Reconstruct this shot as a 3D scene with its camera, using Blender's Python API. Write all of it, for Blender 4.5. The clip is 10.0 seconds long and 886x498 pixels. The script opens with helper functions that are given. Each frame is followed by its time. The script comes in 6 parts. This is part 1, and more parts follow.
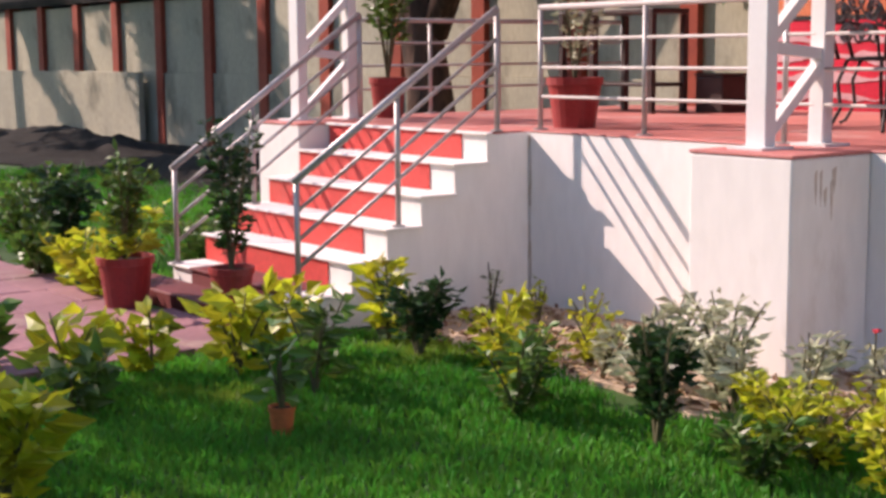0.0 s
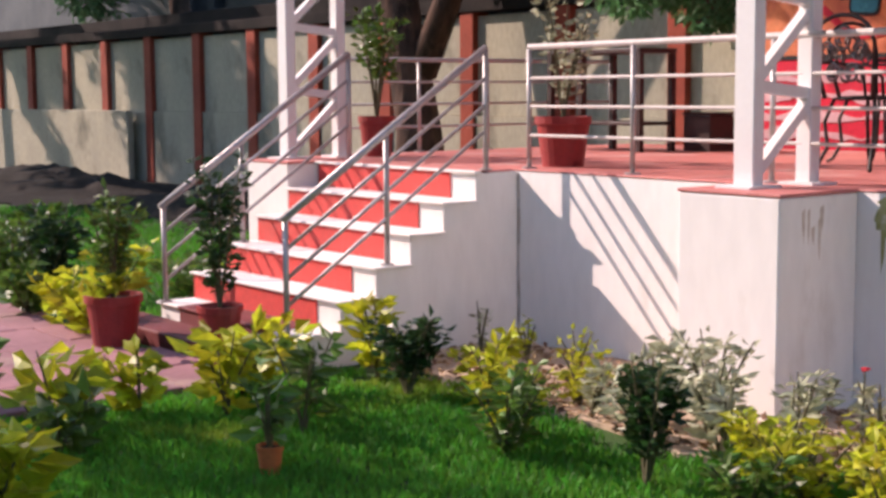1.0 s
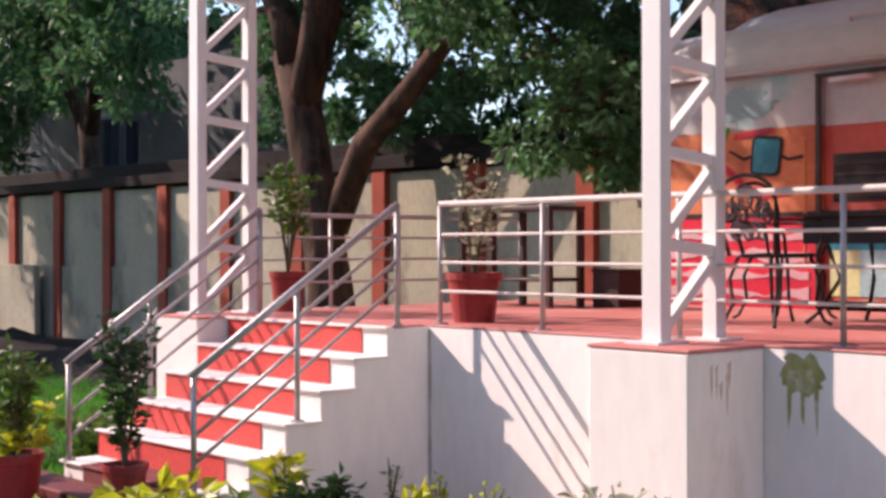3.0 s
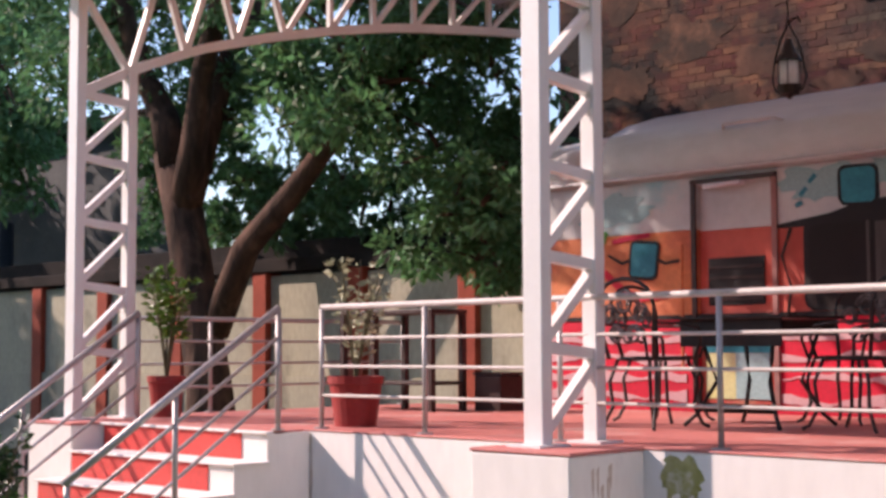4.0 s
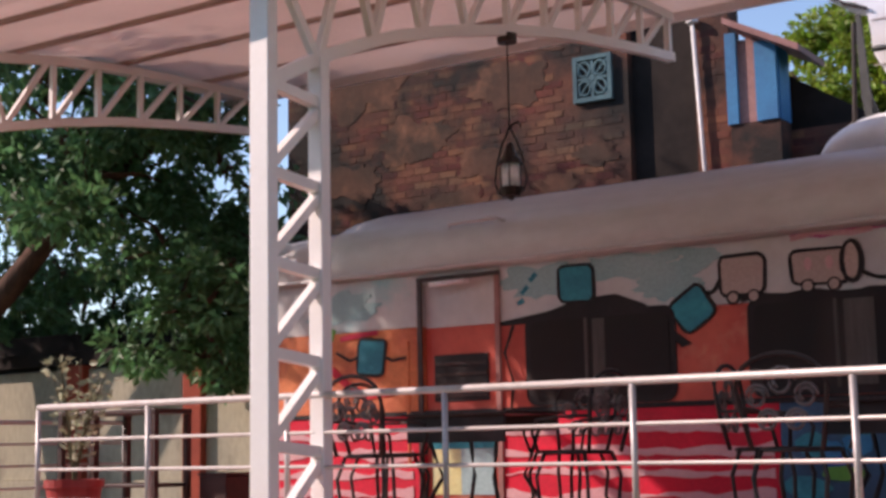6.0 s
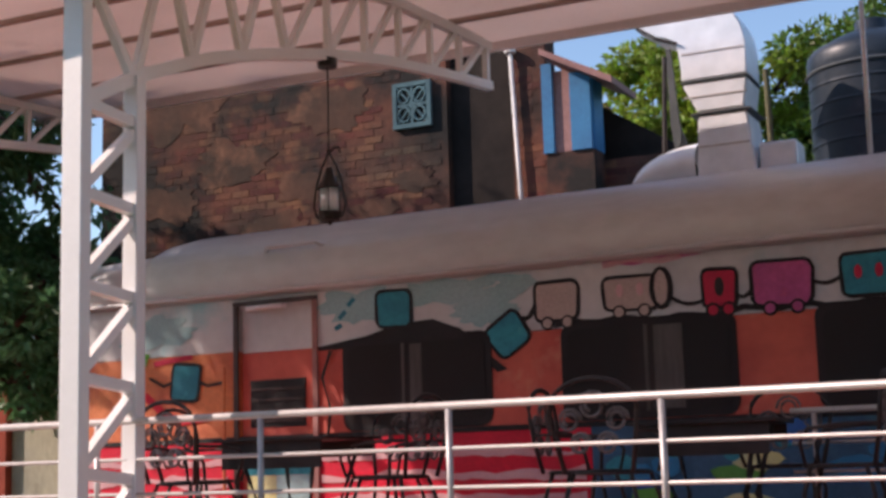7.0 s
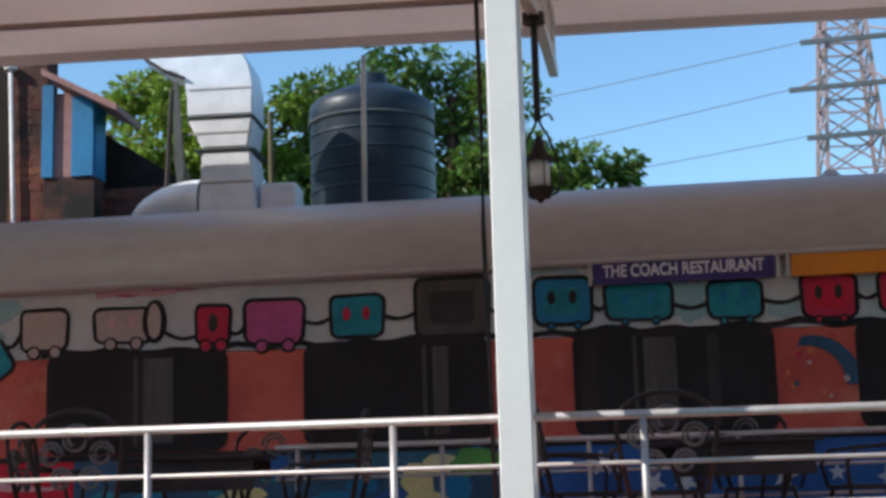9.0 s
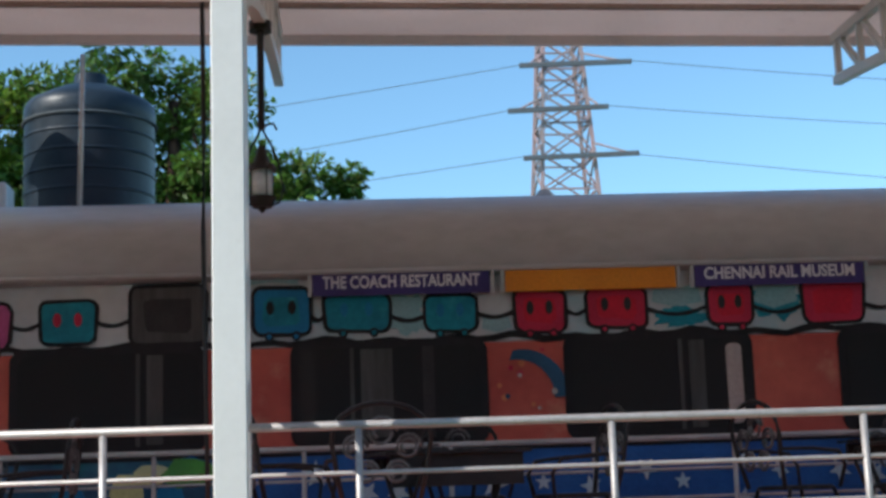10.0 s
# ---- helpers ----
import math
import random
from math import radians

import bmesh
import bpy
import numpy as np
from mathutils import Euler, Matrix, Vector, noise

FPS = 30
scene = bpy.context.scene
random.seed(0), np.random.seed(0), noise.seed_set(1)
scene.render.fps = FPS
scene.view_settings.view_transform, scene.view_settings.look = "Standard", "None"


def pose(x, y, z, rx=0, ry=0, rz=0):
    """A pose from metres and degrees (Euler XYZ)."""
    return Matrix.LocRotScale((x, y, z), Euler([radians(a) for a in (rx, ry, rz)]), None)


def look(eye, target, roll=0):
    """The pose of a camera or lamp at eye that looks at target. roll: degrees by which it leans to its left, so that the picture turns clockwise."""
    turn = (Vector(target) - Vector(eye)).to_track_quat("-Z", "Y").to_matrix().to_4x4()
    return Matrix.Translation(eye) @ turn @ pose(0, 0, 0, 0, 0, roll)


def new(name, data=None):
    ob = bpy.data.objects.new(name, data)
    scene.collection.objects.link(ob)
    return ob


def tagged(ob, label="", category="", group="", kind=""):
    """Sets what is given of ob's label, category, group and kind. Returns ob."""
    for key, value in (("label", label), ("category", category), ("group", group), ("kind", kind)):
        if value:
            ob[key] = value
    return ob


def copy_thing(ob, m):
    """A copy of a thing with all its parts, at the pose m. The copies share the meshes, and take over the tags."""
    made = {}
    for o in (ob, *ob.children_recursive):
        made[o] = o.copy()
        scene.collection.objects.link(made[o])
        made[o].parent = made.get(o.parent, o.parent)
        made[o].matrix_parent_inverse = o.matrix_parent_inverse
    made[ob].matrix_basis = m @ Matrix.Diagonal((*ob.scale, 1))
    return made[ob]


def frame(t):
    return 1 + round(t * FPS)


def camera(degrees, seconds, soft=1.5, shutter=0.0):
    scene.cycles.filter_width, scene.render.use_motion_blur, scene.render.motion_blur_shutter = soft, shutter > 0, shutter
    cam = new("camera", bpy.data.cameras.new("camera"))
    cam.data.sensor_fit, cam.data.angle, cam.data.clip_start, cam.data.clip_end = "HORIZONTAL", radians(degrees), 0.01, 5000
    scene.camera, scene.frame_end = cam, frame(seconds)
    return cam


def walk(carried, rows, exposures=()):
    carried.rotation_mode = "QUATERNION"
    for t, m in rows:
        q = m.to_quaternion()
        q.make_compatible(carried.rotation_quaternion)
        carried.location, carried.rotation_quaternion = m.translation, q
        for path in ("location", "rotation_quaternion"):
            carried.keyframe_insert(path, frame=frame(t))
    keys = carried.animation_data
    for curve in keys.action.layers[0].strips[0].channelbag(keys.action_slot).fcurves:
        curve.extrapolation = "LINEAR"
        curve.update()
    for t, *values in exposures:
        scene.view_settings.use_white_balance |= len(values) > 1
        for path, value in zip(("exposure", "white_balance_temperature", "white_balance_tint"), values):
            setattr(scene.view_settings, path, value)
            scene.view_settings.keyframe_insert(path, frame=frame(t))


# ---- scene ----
# camera: stands on the lawn path and turns
cam = camera(34.9, 10.0, soft=3.2)
PATH = [
    (0.0, pose(0, 0, 1.65, 82.08, 0.46, 52.90)),
    (0.5, pose(0, 0, 1.65, 82.83, 0.54, 52.69)),
    (1.0, pose(0, 0, 1.65, 83.64, 0.40, 52.45)),
    (1.5, pose(0, 0, 1.65, 84.54, 0.30, 52.19)),
    (2.0, pose(0, 0, 1.65, 85.49, 0.12, 51.81)),
    (2.5, pose(0, 0, 1.65, 87.12, 0.06, 50.92)),
    (3.0, pose(0, 0, 1.65, 89.94, 0.11, 48.86)),
    (3.2, pose(0, 0, 1.65, 91.15, -0.06, 48.02)),
    (4.3, pose(0, 0, 1.65, 94.90, 0.34, 42.56)),
    (4.5, pose(0, 0, 1.65, 95.47, 0.29, 41.50)),
    (5.0, pose(0, 0, 1.65, 96.88, 0.34, 37.85)),
    (5.2, pose(0, 0, 1.65, 97.11, 0.66, 36.92)),
    (6.3, pose(0, 0, 1.65, 98.25, 1.25, 31.16)),
    (6.5, pose(0, 0, 1.65, 98.41, 1.39, 29.67)),
    (7.0, pose(0, 0, 1.65, 98.78, 1.67, 25.72)),
    (7.5, pose(0, 0, 1.65, 99.09, 1.73, 21.02)),
    (8.0, pose(0, 0, 1.65, 99.27, 1.75, 15.86)),
    (8.5, pose(0, 0, 1.65, 99.39, 1.62, 10.21)),
    (9.0, pose(0, 0, 1.65, 99.62, 1.62, 5.22)),
    (9.5, pose(0, 0, 1.65, 99.78, 1.73, -0.39)),
    (10.0, pose(0, 0, 1.65, 99.70, 1.96, -6.21)),
]
walk(cam, PATH, [(0, 0.62, 7200, 33), (2.5, 0.64, 7250, 36), (4.5, 0.54, 7250, 36), (5.2, 0.48, 7250, 36), (6.5, 0.37, 7250, 33), (8, 0.36, 6650, 21), (10, 0.27, 6150, 9)])

# light: low morning sun from the left, clear sky
SUN_WAY = Vector((2.0, 1.0, -1.43)).normalized()
world = bpy.data.worlds.new("world")
scene.world = world
world.use_nodes = True
wn = world.node_tree
sky = wn.nodes.new("ShaderNodeTexSky")
sky.sky_type = "NISHITA"
sky.sun_disc = False
sky.sun_elevation = math.asin(-SUN_WAY.z)
sky.sun_rotation = math.atan2(-SUN_WAY.x, -SUN_WAY.y)
sky.air_density, sky.dust_density, sky.ozone_density = 1.0, 0.7, 1.6
wn.nodes["Background"].inputs[1].default_value = 0.15
tint = wn.nodes.new("ShaderNodeMix")
tint.data_type, tint.blend_type = "RGBA", "MULTIPLY"
tint.inputs[0].default_value = 1.0
tint.inputs[7].default_value = (0.85, 1.08, 1.12, 1)
wn.links.new(sky.outputs[0], tint.inputs[6])
wn.links.new(tint.outputs[2], wn.nodes["Background"].inputs[0])
sun = new("sun", bpy.data.lights.new("sun", "SUN"))
sun.data.energy, sun.data.angle, sun.data.color = 4.2, radians(0.6), (1.0, 0.93, 0.82)
sun.matrix_world = look((-20, -10, 14.3), (0, 0, 0))
# ---- materials ----
def surf(name, c1, c2, scale=2.0, rough=0.7, fine=45.0, bump=0.15, metal=0.0, stain=None, amount=0.5, stain_scale=1.2, vary=0.0, stretch=(1, 1, 1), trans=0.0, grain=0.12, spec=0.4, world_grain=False):
    """Two colours in large patches, fine grain, fine relief, and stains of a third colour."""
    m = bpy.data.materials.new(name)
    m.use_nodes = True
    n, l = m.node_tree.nodes, m.node_tree.links
    b = n["Principled BSDF"]
    tc = n.new("ShaderNodeTexCoord")
    mp = n.new("ShaderNodeMapping")
    mp.inputs["Scale"].default_value = stretch
    if world_grain:
        l.new(n.new("ShaderNodeNewGeometry").outputs["Position"], mp.inputs[0])
    else:
        l.new(tc.outputs["Object"], mp.inputs[0])

    def noise_node(sc, detail):
        t = n.new("ShaderNodeTexNoise")
        t.inputs["Scale"].default_value, t.inputs["Detail"].default_value = sc, detail
        l.new(mp.outputs[0], t.inputs[0])
        return t

    def ramp(src, a, z):
        r = n.new("ShaderNodeMapRange")
        r.inputs[1].default_value, r.inputs[2].default_value = a, z
        l.new(src, r.inputs[0])
        return r.outputs[0]

    def mix(fac, a, z, mode="MIX"):
        x = n.new("ShaderNodeMix")
        x.data_type, x.blend_type = "RGBA", mode
        for sock, v in ((x.inputs[0], fac), (x.inputs[6], a), (x.inputs[7], z)):
            if isinstance(v, (tuple, float, int)):
                sock.default_value = (*v, 1) if isinstance(v, tuple) else v
            else:
                l.new(v, sock)
        return x.outputs[2]

    big, small = noise_node(scale, 5), noise_node(fine, 4)
    col = mix(ramp(big.outputs[0], 0.35, 0.65), c1, c2)
    speck = ramp(small.outputs[0], 0.3, 0.7)
    g = n.new("ShaderNodeMapRange")
    g.inputs[3].default_value, g.inputs[4].default_value = 1 - grain, 1 + grain * 0.8
    l.new(speck, g.inputs[0])
    hs = n.new("ShaderNodeHueSaturation")
    l.new(col, hs.inputs["Color"])
    if vary:
        oi = n.new("ShaderNodeObjectInfo")
        ge = n.new("ShaderNodeNewGeometry")
        ad = n.new("ShaderNodeMath")
        l.new(oi.outputs["Random"], ad.inputs[0])
        l.new(ge.outputs["Random Per Island"], ad.inputs[1])
        fr = n.new("ShaderNodeMath")
        fr.operation = "FRACT"
        l.new(ad.outputs[0], fr.inputs[0])
        vr = n.new("ShaderNodeMapRange")
        vr.inputs[3].default_value, vr.inputs[4].default_value = 1 - vary, 1 + vary
        l.new(fr.outputs[0], vr.inputs[0])
        mu = n.new("ShaderNodeMath")
        mu.operation = "MULTIPLY"
        l.new(vr.outputs[0], mu.inputs[0])
        l.new(g.outputs[0], mu.inputs[1])
        l.new(mu.outputs[0], hs.inputs["Value"])
        hv = n.new("ShaderNodeMapRange")
        hv.inputs[3].default_value, hv.inputs[4].default_value = 0.5 - vary * 0.06, 0.5 + vary * 0.06
        l.new(fr.outputs[0], hv.inputs[0])
        l.new(hv.outputs[0], hs.inputs["Hue"])
    else:
        l.new(g.outputs[0], hs.inputs["Value"])
    out = hs.outputs[0]
    if stain:
        st = noise_node(stain_scale, 8)
        st.inputs["Roughness"].default_value = 0.65
        out = mix(ramp(st.outputs[0], 0.62 - 0.2 * amount, 0.78 - 0.2 * amount), out, stain)
    l.new(out, b.inputs["Base Color"])
    b.inputs["Metallic"].default_value = metal
    b.inputs["Specular IOR Level"].default_value = spec
    rr = n.new("ShaderNodeMapRange")
    rr.inputs[3].default_value, rr.inputs[4].default_value = max(0.03, rough - 0.1), min(1, rough + 0.1)
    l.new(big.outputs[0], rr.inputs[0])
    l.new(rr.outputs[0], b.inputs["Roughness"])
    if bump:
        bp = n.new("ShaderNodeBump")
        bp.inputs["Strength"].default_value, bp.inputs["Distance"].default_value = bump, 0.02
        l.new(small.outputs[0], bp.inputs["Height"])
        l.new(bp.outputs[0], b.inputs["Normal"])
    if trans:
        tr = n.new("ShaderNodeBsdfTranslucent")
        l.new(out, tr.inputs[0])
        ms = n.new("ShaderNodeMixShader")
        ms.inputs[0].default_value = trans
        l.new(b.outputs[0], ms.inputs[1])
        l.new(tr.outputs[0], ms.inputs[2])
        l.new(ms.outputs[0], n["Material Output"].inputs[0])
    return m


WHITE_WALL = surf("white_wall_paint", (0.86, 0.82, 0.785), (0.78, 0.74, 0.7), 0.9, 0.85, 14, 0.08, stain=(0.58, 0.51, 0.44), amount=0.1, stain_scale=1.4, stretch=(1, 1, 0.35), grain=0.04, spec=0.2)
WHITE_STEEL = surf("white_painted_steel", (0.76, 0.74, 0.72), (0.7, 0.68, 0.66), 2, 0.42, 30, 0.02, stain=(0.6, 0.54, 0.48), amount=-0.15, stain_scale=2.5, grain=0.02)
CANOPY = surf("canopy_fabric", (0.84, 0.72, 0.67), (0.76, 0.65, 0.6), 0.8, 0.7, 90, 0.06, stain=(0.6, 0.5, 0.46), amount=0.1, trans=0.5)
CANOPY_SEAM = surf("canopy_seam", (0.42, 0.31, 0.27), (0.36, 0.27, 0.24), 2, 0.7)
RED_FLOOR = surf("red_floor_paint", (0.64, 0.22, 0.19), (0.52, 0.17, 0.155), 1.1, 0.6, 25, 0.1, stain=(0.62, 0.38, 0.34), amount=0.4, stain_scale=1.6)
RED_RISER = surf("red_stair_paint", (0.74, 0.075, 0.06), (0.62, 0.06, 0.05), 2.5, 0.55, 30, 0.1, stain=(0.5, 0.12, 0.1), amount=0.2)
MAROON = surf("maroon_step_paint", (0.2, 0.035, 0.035), (0.15, 0.03, 0.03), 3, 0.6)
STEEL = surf("stainless_steel", (0.48, 0.445, 0.435), (0.4, 0.37, 0.36), 6, 0.48, 80, 0.02, metal=0.45)
POT_RED = surf("red_plastic_pot", (0.33, 0.035, 0.03), (0.24, 0.03, 0.028), 5, 0.5, 50, 0.05)
POT_ORANGE = surf("terracotta_pot", (0.6, 0.15, 0.04), (0.5, 0.12, 0.04), 5, 0.7)
SOIL = surf("dry_soil", (0.56, 0.42, 0.3), (0.42, 0.3, 0.2), 2.2, 0.95, 16, 0.7, stain=(0.6, 0.47, 0.34), amount=0.4)
# dark earth taken nearly black: tree shade on strip and heaps is in the colour
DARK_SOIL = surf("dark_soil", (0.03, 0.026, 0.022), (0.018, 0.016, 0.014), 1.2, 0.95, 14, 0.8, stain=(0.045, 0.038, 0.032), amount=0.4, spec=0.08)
LAWN = surf("lawn_ground", (0.035, 0.1, 0.012), (0.02, 0.065, 0.008), 0.9, 0.9, 30, 0.6, stain=(0.1, 0.13, 0.025), amount=0.25)
# the yellow-green patches paint sunlit lawn into the blade colour
GRASS = surf("grass_blades", (0.085, 0.33, 0.03), (0.04, 0.22, 0.02), 0.8, 0.6, 20, 0, vary=0.3, trans=0.4, stain=(0.3, 0.36, 0.04), amount=0.36, stain_scale=0.7)
PAVING = surf("pink_paving", (0.36, 0.165, 0.175), (0.25, 0.115, 0.125), 1.2, 0.8, 20, 0.25, world_grain=True, vary=0.1, stain=(0.38, 0.26, 0.21), amount=0.25)
LEAF_DARK = surf("dark_green_leaf", (0.028, 0.075, 0.018), (0.018, 0.05, 0.014), 3, 0.4, 30, 0, vary=0.4, trans=0.25)
LEAF_MID = surf("green_leaf", (0.11, 0.2, 0.03), (0.06, 0.13, 0.022), 3, 0.42, 30, 0, vary=0.4, trans=0.3)
LEAF_LIME = surf("yellow_green_leaf", (0.56, 0.54, 0.03), (0.3, 0.38, 0.025), 3, 0.42, 30, 0, vary=0.35, trans=0.45)
LEAF_PALE = surf("pale_grey_green_leaf", (0.52, 0.52, 0.36), (0.34, 0.37, 0.22), 3, 0.5, 30, 0, vary=0.35, trans=0.25)
LEAF_TREE = surf("tree_leaf", (0.1, 0.24, 0.09), (0.055, 0.16, 0.065), 0.6, 0.5, 30, 0, vary=0.4, trans=0.42)
LEAF_FAR = surf("sunlit_tree_leaf", (0.32, 0.4, 0.04), (0.16, 0.25, 0.03), 0.4, 0.45, 30, 0, vary=0.5, trans=0.4)
LEAF_FAR2 = surf("spreading_tree_leaf", (0.16, 0.25, 0.035), (0.07, 0.14, 0.025), 0.5, 0.45, 30, 0, vary=0.5, trans=0.35)
BARK = surf("tree_bark", (0.12, 0.065, 0.045), (0.04, 0.026, 0.02), 5, 0.9, 16, 1.0, stretch=(1, 1, 0.3), stain=(0.16, 0.1, 0.075), amount=0.3, stain_scale=4, spec=0.15)
STEM = surf("green_stem", (0.12, 0.11, 0.05), (0.09, 0.075, 0.04), 8, 0.8)
FLOWER = surf("pink_flower", (0.7, 0.06, 0.08), (0.6, 0.05, 0.07), 8, 0.6, vary=0.2, trans=0.2)
CREAM = surf("cream_wall_panel", (0.44, 0.405, 0.3), (0.34, 0.32, 0.245), 1.1, 0.85, 18, 0.25, stain=(0.17, 0.165, 0.125), amount=0.4, spec=0.15, stretch=(1, 1, 0.5))
PILLAR_RED = surf("red_brown_pillar", (0.36, 0.07, 0.04), (0.27, 0.055, 0.035), 2, 0.8, 20, 0.2, spec=0.2)
GREY_WALL = surf("grey_plaster", (0.09, 0.1, 0.105), (0.065, 0.075, 0.08), 0.7, 0.85, 10, 0.2, stain=(0.07, 0.075, 0.075), amount=0.35)
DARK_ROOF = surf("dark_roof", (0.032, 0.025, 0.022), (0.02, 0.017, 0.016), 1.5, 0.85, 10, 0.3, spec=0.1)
COACH_GREY = surf("coach_grey_blue", (0.55, 0.55, 0.53), (0.46, 0.48, 0.49), 1.3, 0.55, 12, 0.06, stain=(0.25, 0.47, 0.5), amount=0.36, stain_scale=0.9, grain=0.06, spec=0.22)
COACH_ROOF = surf("coach_roof_paint", (0.54, 0.54, 0.545), (0.44, 0.44, 0.45), 0.8, 0.42, 12, 0.1, stain=(0.37, 0.35, 0.33), amount=0.25, grain=0.07, stretch=(0.5, 1, 1))
COACH_RED = surf("coach_salmon_red", (0.58, 0.125, 0.085), (0.42, 0.075, 0.06), 1.6, 0.6, 14, 0.06, stain=(0.6, 0.25, 0.17), amount=0.3, stain_scale=1.8, spec=0.22, grain=0.07)
COACH_ORANGE = surf("coach_orange", (0.66, 0.22, 0.09), (0.5, 0.13, 0.07), 2.0, 0.6, 25, 0.08, stain=(0.45, 0.08, 0.07), amount=0.35, spec=0.22)
PAINT_RED = surf("mural_red", (0.64, 0.018, 0.045), (0.5, 0.018, 0.04), 2.5, 0.55, spec=0.22)
PAINT_PINKWHITE = surf("mural_pink_white", (0.62, 0.38, 0.39), (0.54, 0.3, 0.32), 2.5, 0.55, spec=0.22)
PAINT_BLUE = surf("mural_deep_blue", (0.03, 0.125, 0.36), (0.022, 0.08, 0.26), 2.5, 0.55, spec=0.22)
PAINT_NAVY = surf("mural_slate_blue", (0.04, 0.12, 0.21), (0.03, 0.08, 0.14), 2.5, 0.55, stain=(0.04, 0.18, 0.21), amount=0.35, spec=0.22)
PAINT_TEAL = surf("mural_teal", (0.02, 0.26, 0.32), (0.018, 0.18, 0.24), 5, 0.55, 30, 0.05, stain=(0.06, 0.36, 0.4), amount=0.2, stain_scale=6, spec=0.22)
PAINT_SKY = surf("mural_blue", (0.02, 0.22, 0.42), (0.02, 0.17, 0.33), 3, 0.55, spec=0.22)
PAINT_AQUA = surf("mural_pale_aqua", (0.24, 0.42, 0.43), (0.3, 0.44, 0.45), 2, 0.6, spec=0.22)
PAINT_PINK = surf("mural_magenta", (0.52, 0.1, 0.25), (0.4, 0.08, 0.22), 5, 0.55, 30, 0.05, stain=(0.6, 0.1, 0.18), amount=0.25, stain_scale=5, spec=0.22)
PAINT_CRIMSON = surf("mural_crimson", (0.55, 0.03, 0.07), (0.46, 0.025, 0.06), 3, 0.55, spec=0.22)
PAINT_BEIGE = surf("mural_beige", (0.46, 0.37, 0.33), (0.42, 0.32, 0.29), 3, 0.6, spec=0.22)
PAINT_BLACK = surf("mural_black", (0.018, 0.015, 0.016), (0.026, 0.022, 0.022), 4, 0.6, spec=0.2)
PAINT_CHAR = surf("mural_charcoal", (0.05, 0.043, 0.042), (0.035, 0.031, 0.031), 4, 0.6, spec=0.2)
PAINT_GREEN = surf("mural_green", (0.1, 0.34, 0.06), (0.08, 0.27, 0.06), 4, 0.55, spec=0.22)
PAINT_YELLOW = surf("mural_yellow", (0.6, 0.58, 0.26), (0.5, 0.52, 0.3), 4, 0.55, spec=0.22)
PAINT_STAR = surf("mural_star_white", (0.5, 0.58, 0.62), (0.42, 0.5, 0.55), 4, 0.55, spec=0.22)
SIGN_PURPLE = surf("sign_purple", (0.055, 0.035, 0.17), (0.045, 0.03, 0.14), 3, 0.4, 50, 0.02)
SIGN_ORANGE = surf("sign_orange", (0.75, 0.27, 0.01), (0.68, 0.23, 0.01), 3, 0.4, 50, 0.02)
SIGN_WHITE = surf("sign_white", (0.75, 0.73, 0.76), (0.68, 0.66, 0.7), 3, 0.4, 50, 0.02)
BLACK_METAL = surf("black_wrought_iron", (0.024, 0.021, 0.02), (0.036, 0.031, 0.029), 8, 0.45, 60, 0.08, metal=0.2, spec=0.3)
DARK_WOOD = surf("dark_brown_wood", (0.045, 0.018, 0.014), (0.03, 0.013, 0.011), 5, 0.5, 30, 0.1, stretch=(1, 6, 6))
GLASS_LAMP = surf("frosted_lamp_glass", (0.93, 0.93, 0.92), (0.9, 0.9, 0.88), 6, 0.25, 40, 0.0, trans=0.35)
# greyer than the black iron: the sheen on the chair scrolls is in this colour
IRON_GREY = surf("worn_grey_iron", (0.17, 0.16, 0.155), (0.1, 0.095, 0.09), 8, 0.4, 60, 0.08, metal=0.3)
ZINC = surf("galvanised_duct", (0.84, 0.87, 0.9), (0.7, 0.74, 0.78), 2.5, 0.4, 7, 0.35, metal=0.12, grain=0.06)
WINDOW_GREY = surf("dim_curtain_grey", (0.1, 0.094, 0.088), (0.07, 0.064, 0.06), 5, 0.7, spec=0.2, stretch=(4, 1, 0.4))
MOSS = surf("moss_stain", (0.27, 0.26, 0.08), (0.42, 0.38, 0.18), 10, 0.95, 30, 0.3, stain=(0.66, 0.61, 0.52), amount=0.5, stain_scale=9)
TANK_BLACK = surf("black_plastic_tank", (0.012, 0.02, 0.03), (0.02, 0.03, 0.042), 2, 0.42, 18, 0.1, stain=(0.06, 0.068, 0.078), amount=0.12, spec=0.35)
BRICK = surf("weathered_brick", (0.21, 0.072, 0.048), (0.075, 0.05, 0.04), 0.9, 0.9, 24, 0.5, vary=0.35, stain=(0.03, 0.028, 0.026), amount=0.85, stain_scale=0.75, world_grain=True, spec=0.15)
MORTAR = surf("brick_mortar", (0.17, 0.066, 0.045), (0.075, 0.048, 0.038), 0.9, 0.95, 20, 0.5, stain=(0.03, 0.027, 0.025), amount=0.8, stain_scale=0.75, world_grain=True, spec=0.15)
OLD_PLASTER = surf("old_plaster_patch", (0.12, 0.06, 0.042), (0.055, 0.042, 0.034), 1.2, 0.95, 12, 0.5, stain=(0.2, 0.1, 0.065), amount=0.4, stain_scale=1.6, spec=0.15)
BLUE_TRIM = surf("bright_blue_paint", (0.012, 0.19, 0.38), (0.012, 0.14, 0.3), 2, 0.6, 20, 0.1)
PINK_PLASTER = surf("pink_plaster", (0.36, 0.18, 0.16), (0.28, 0.14, 0.125), 2, 0.8, 20, 0.15)
JALI = surf("pale_blue_cement", (0.085, 0.17, 0.19), (0.065, 0.125, 0.145), 4, 0.8, spec=0.15)
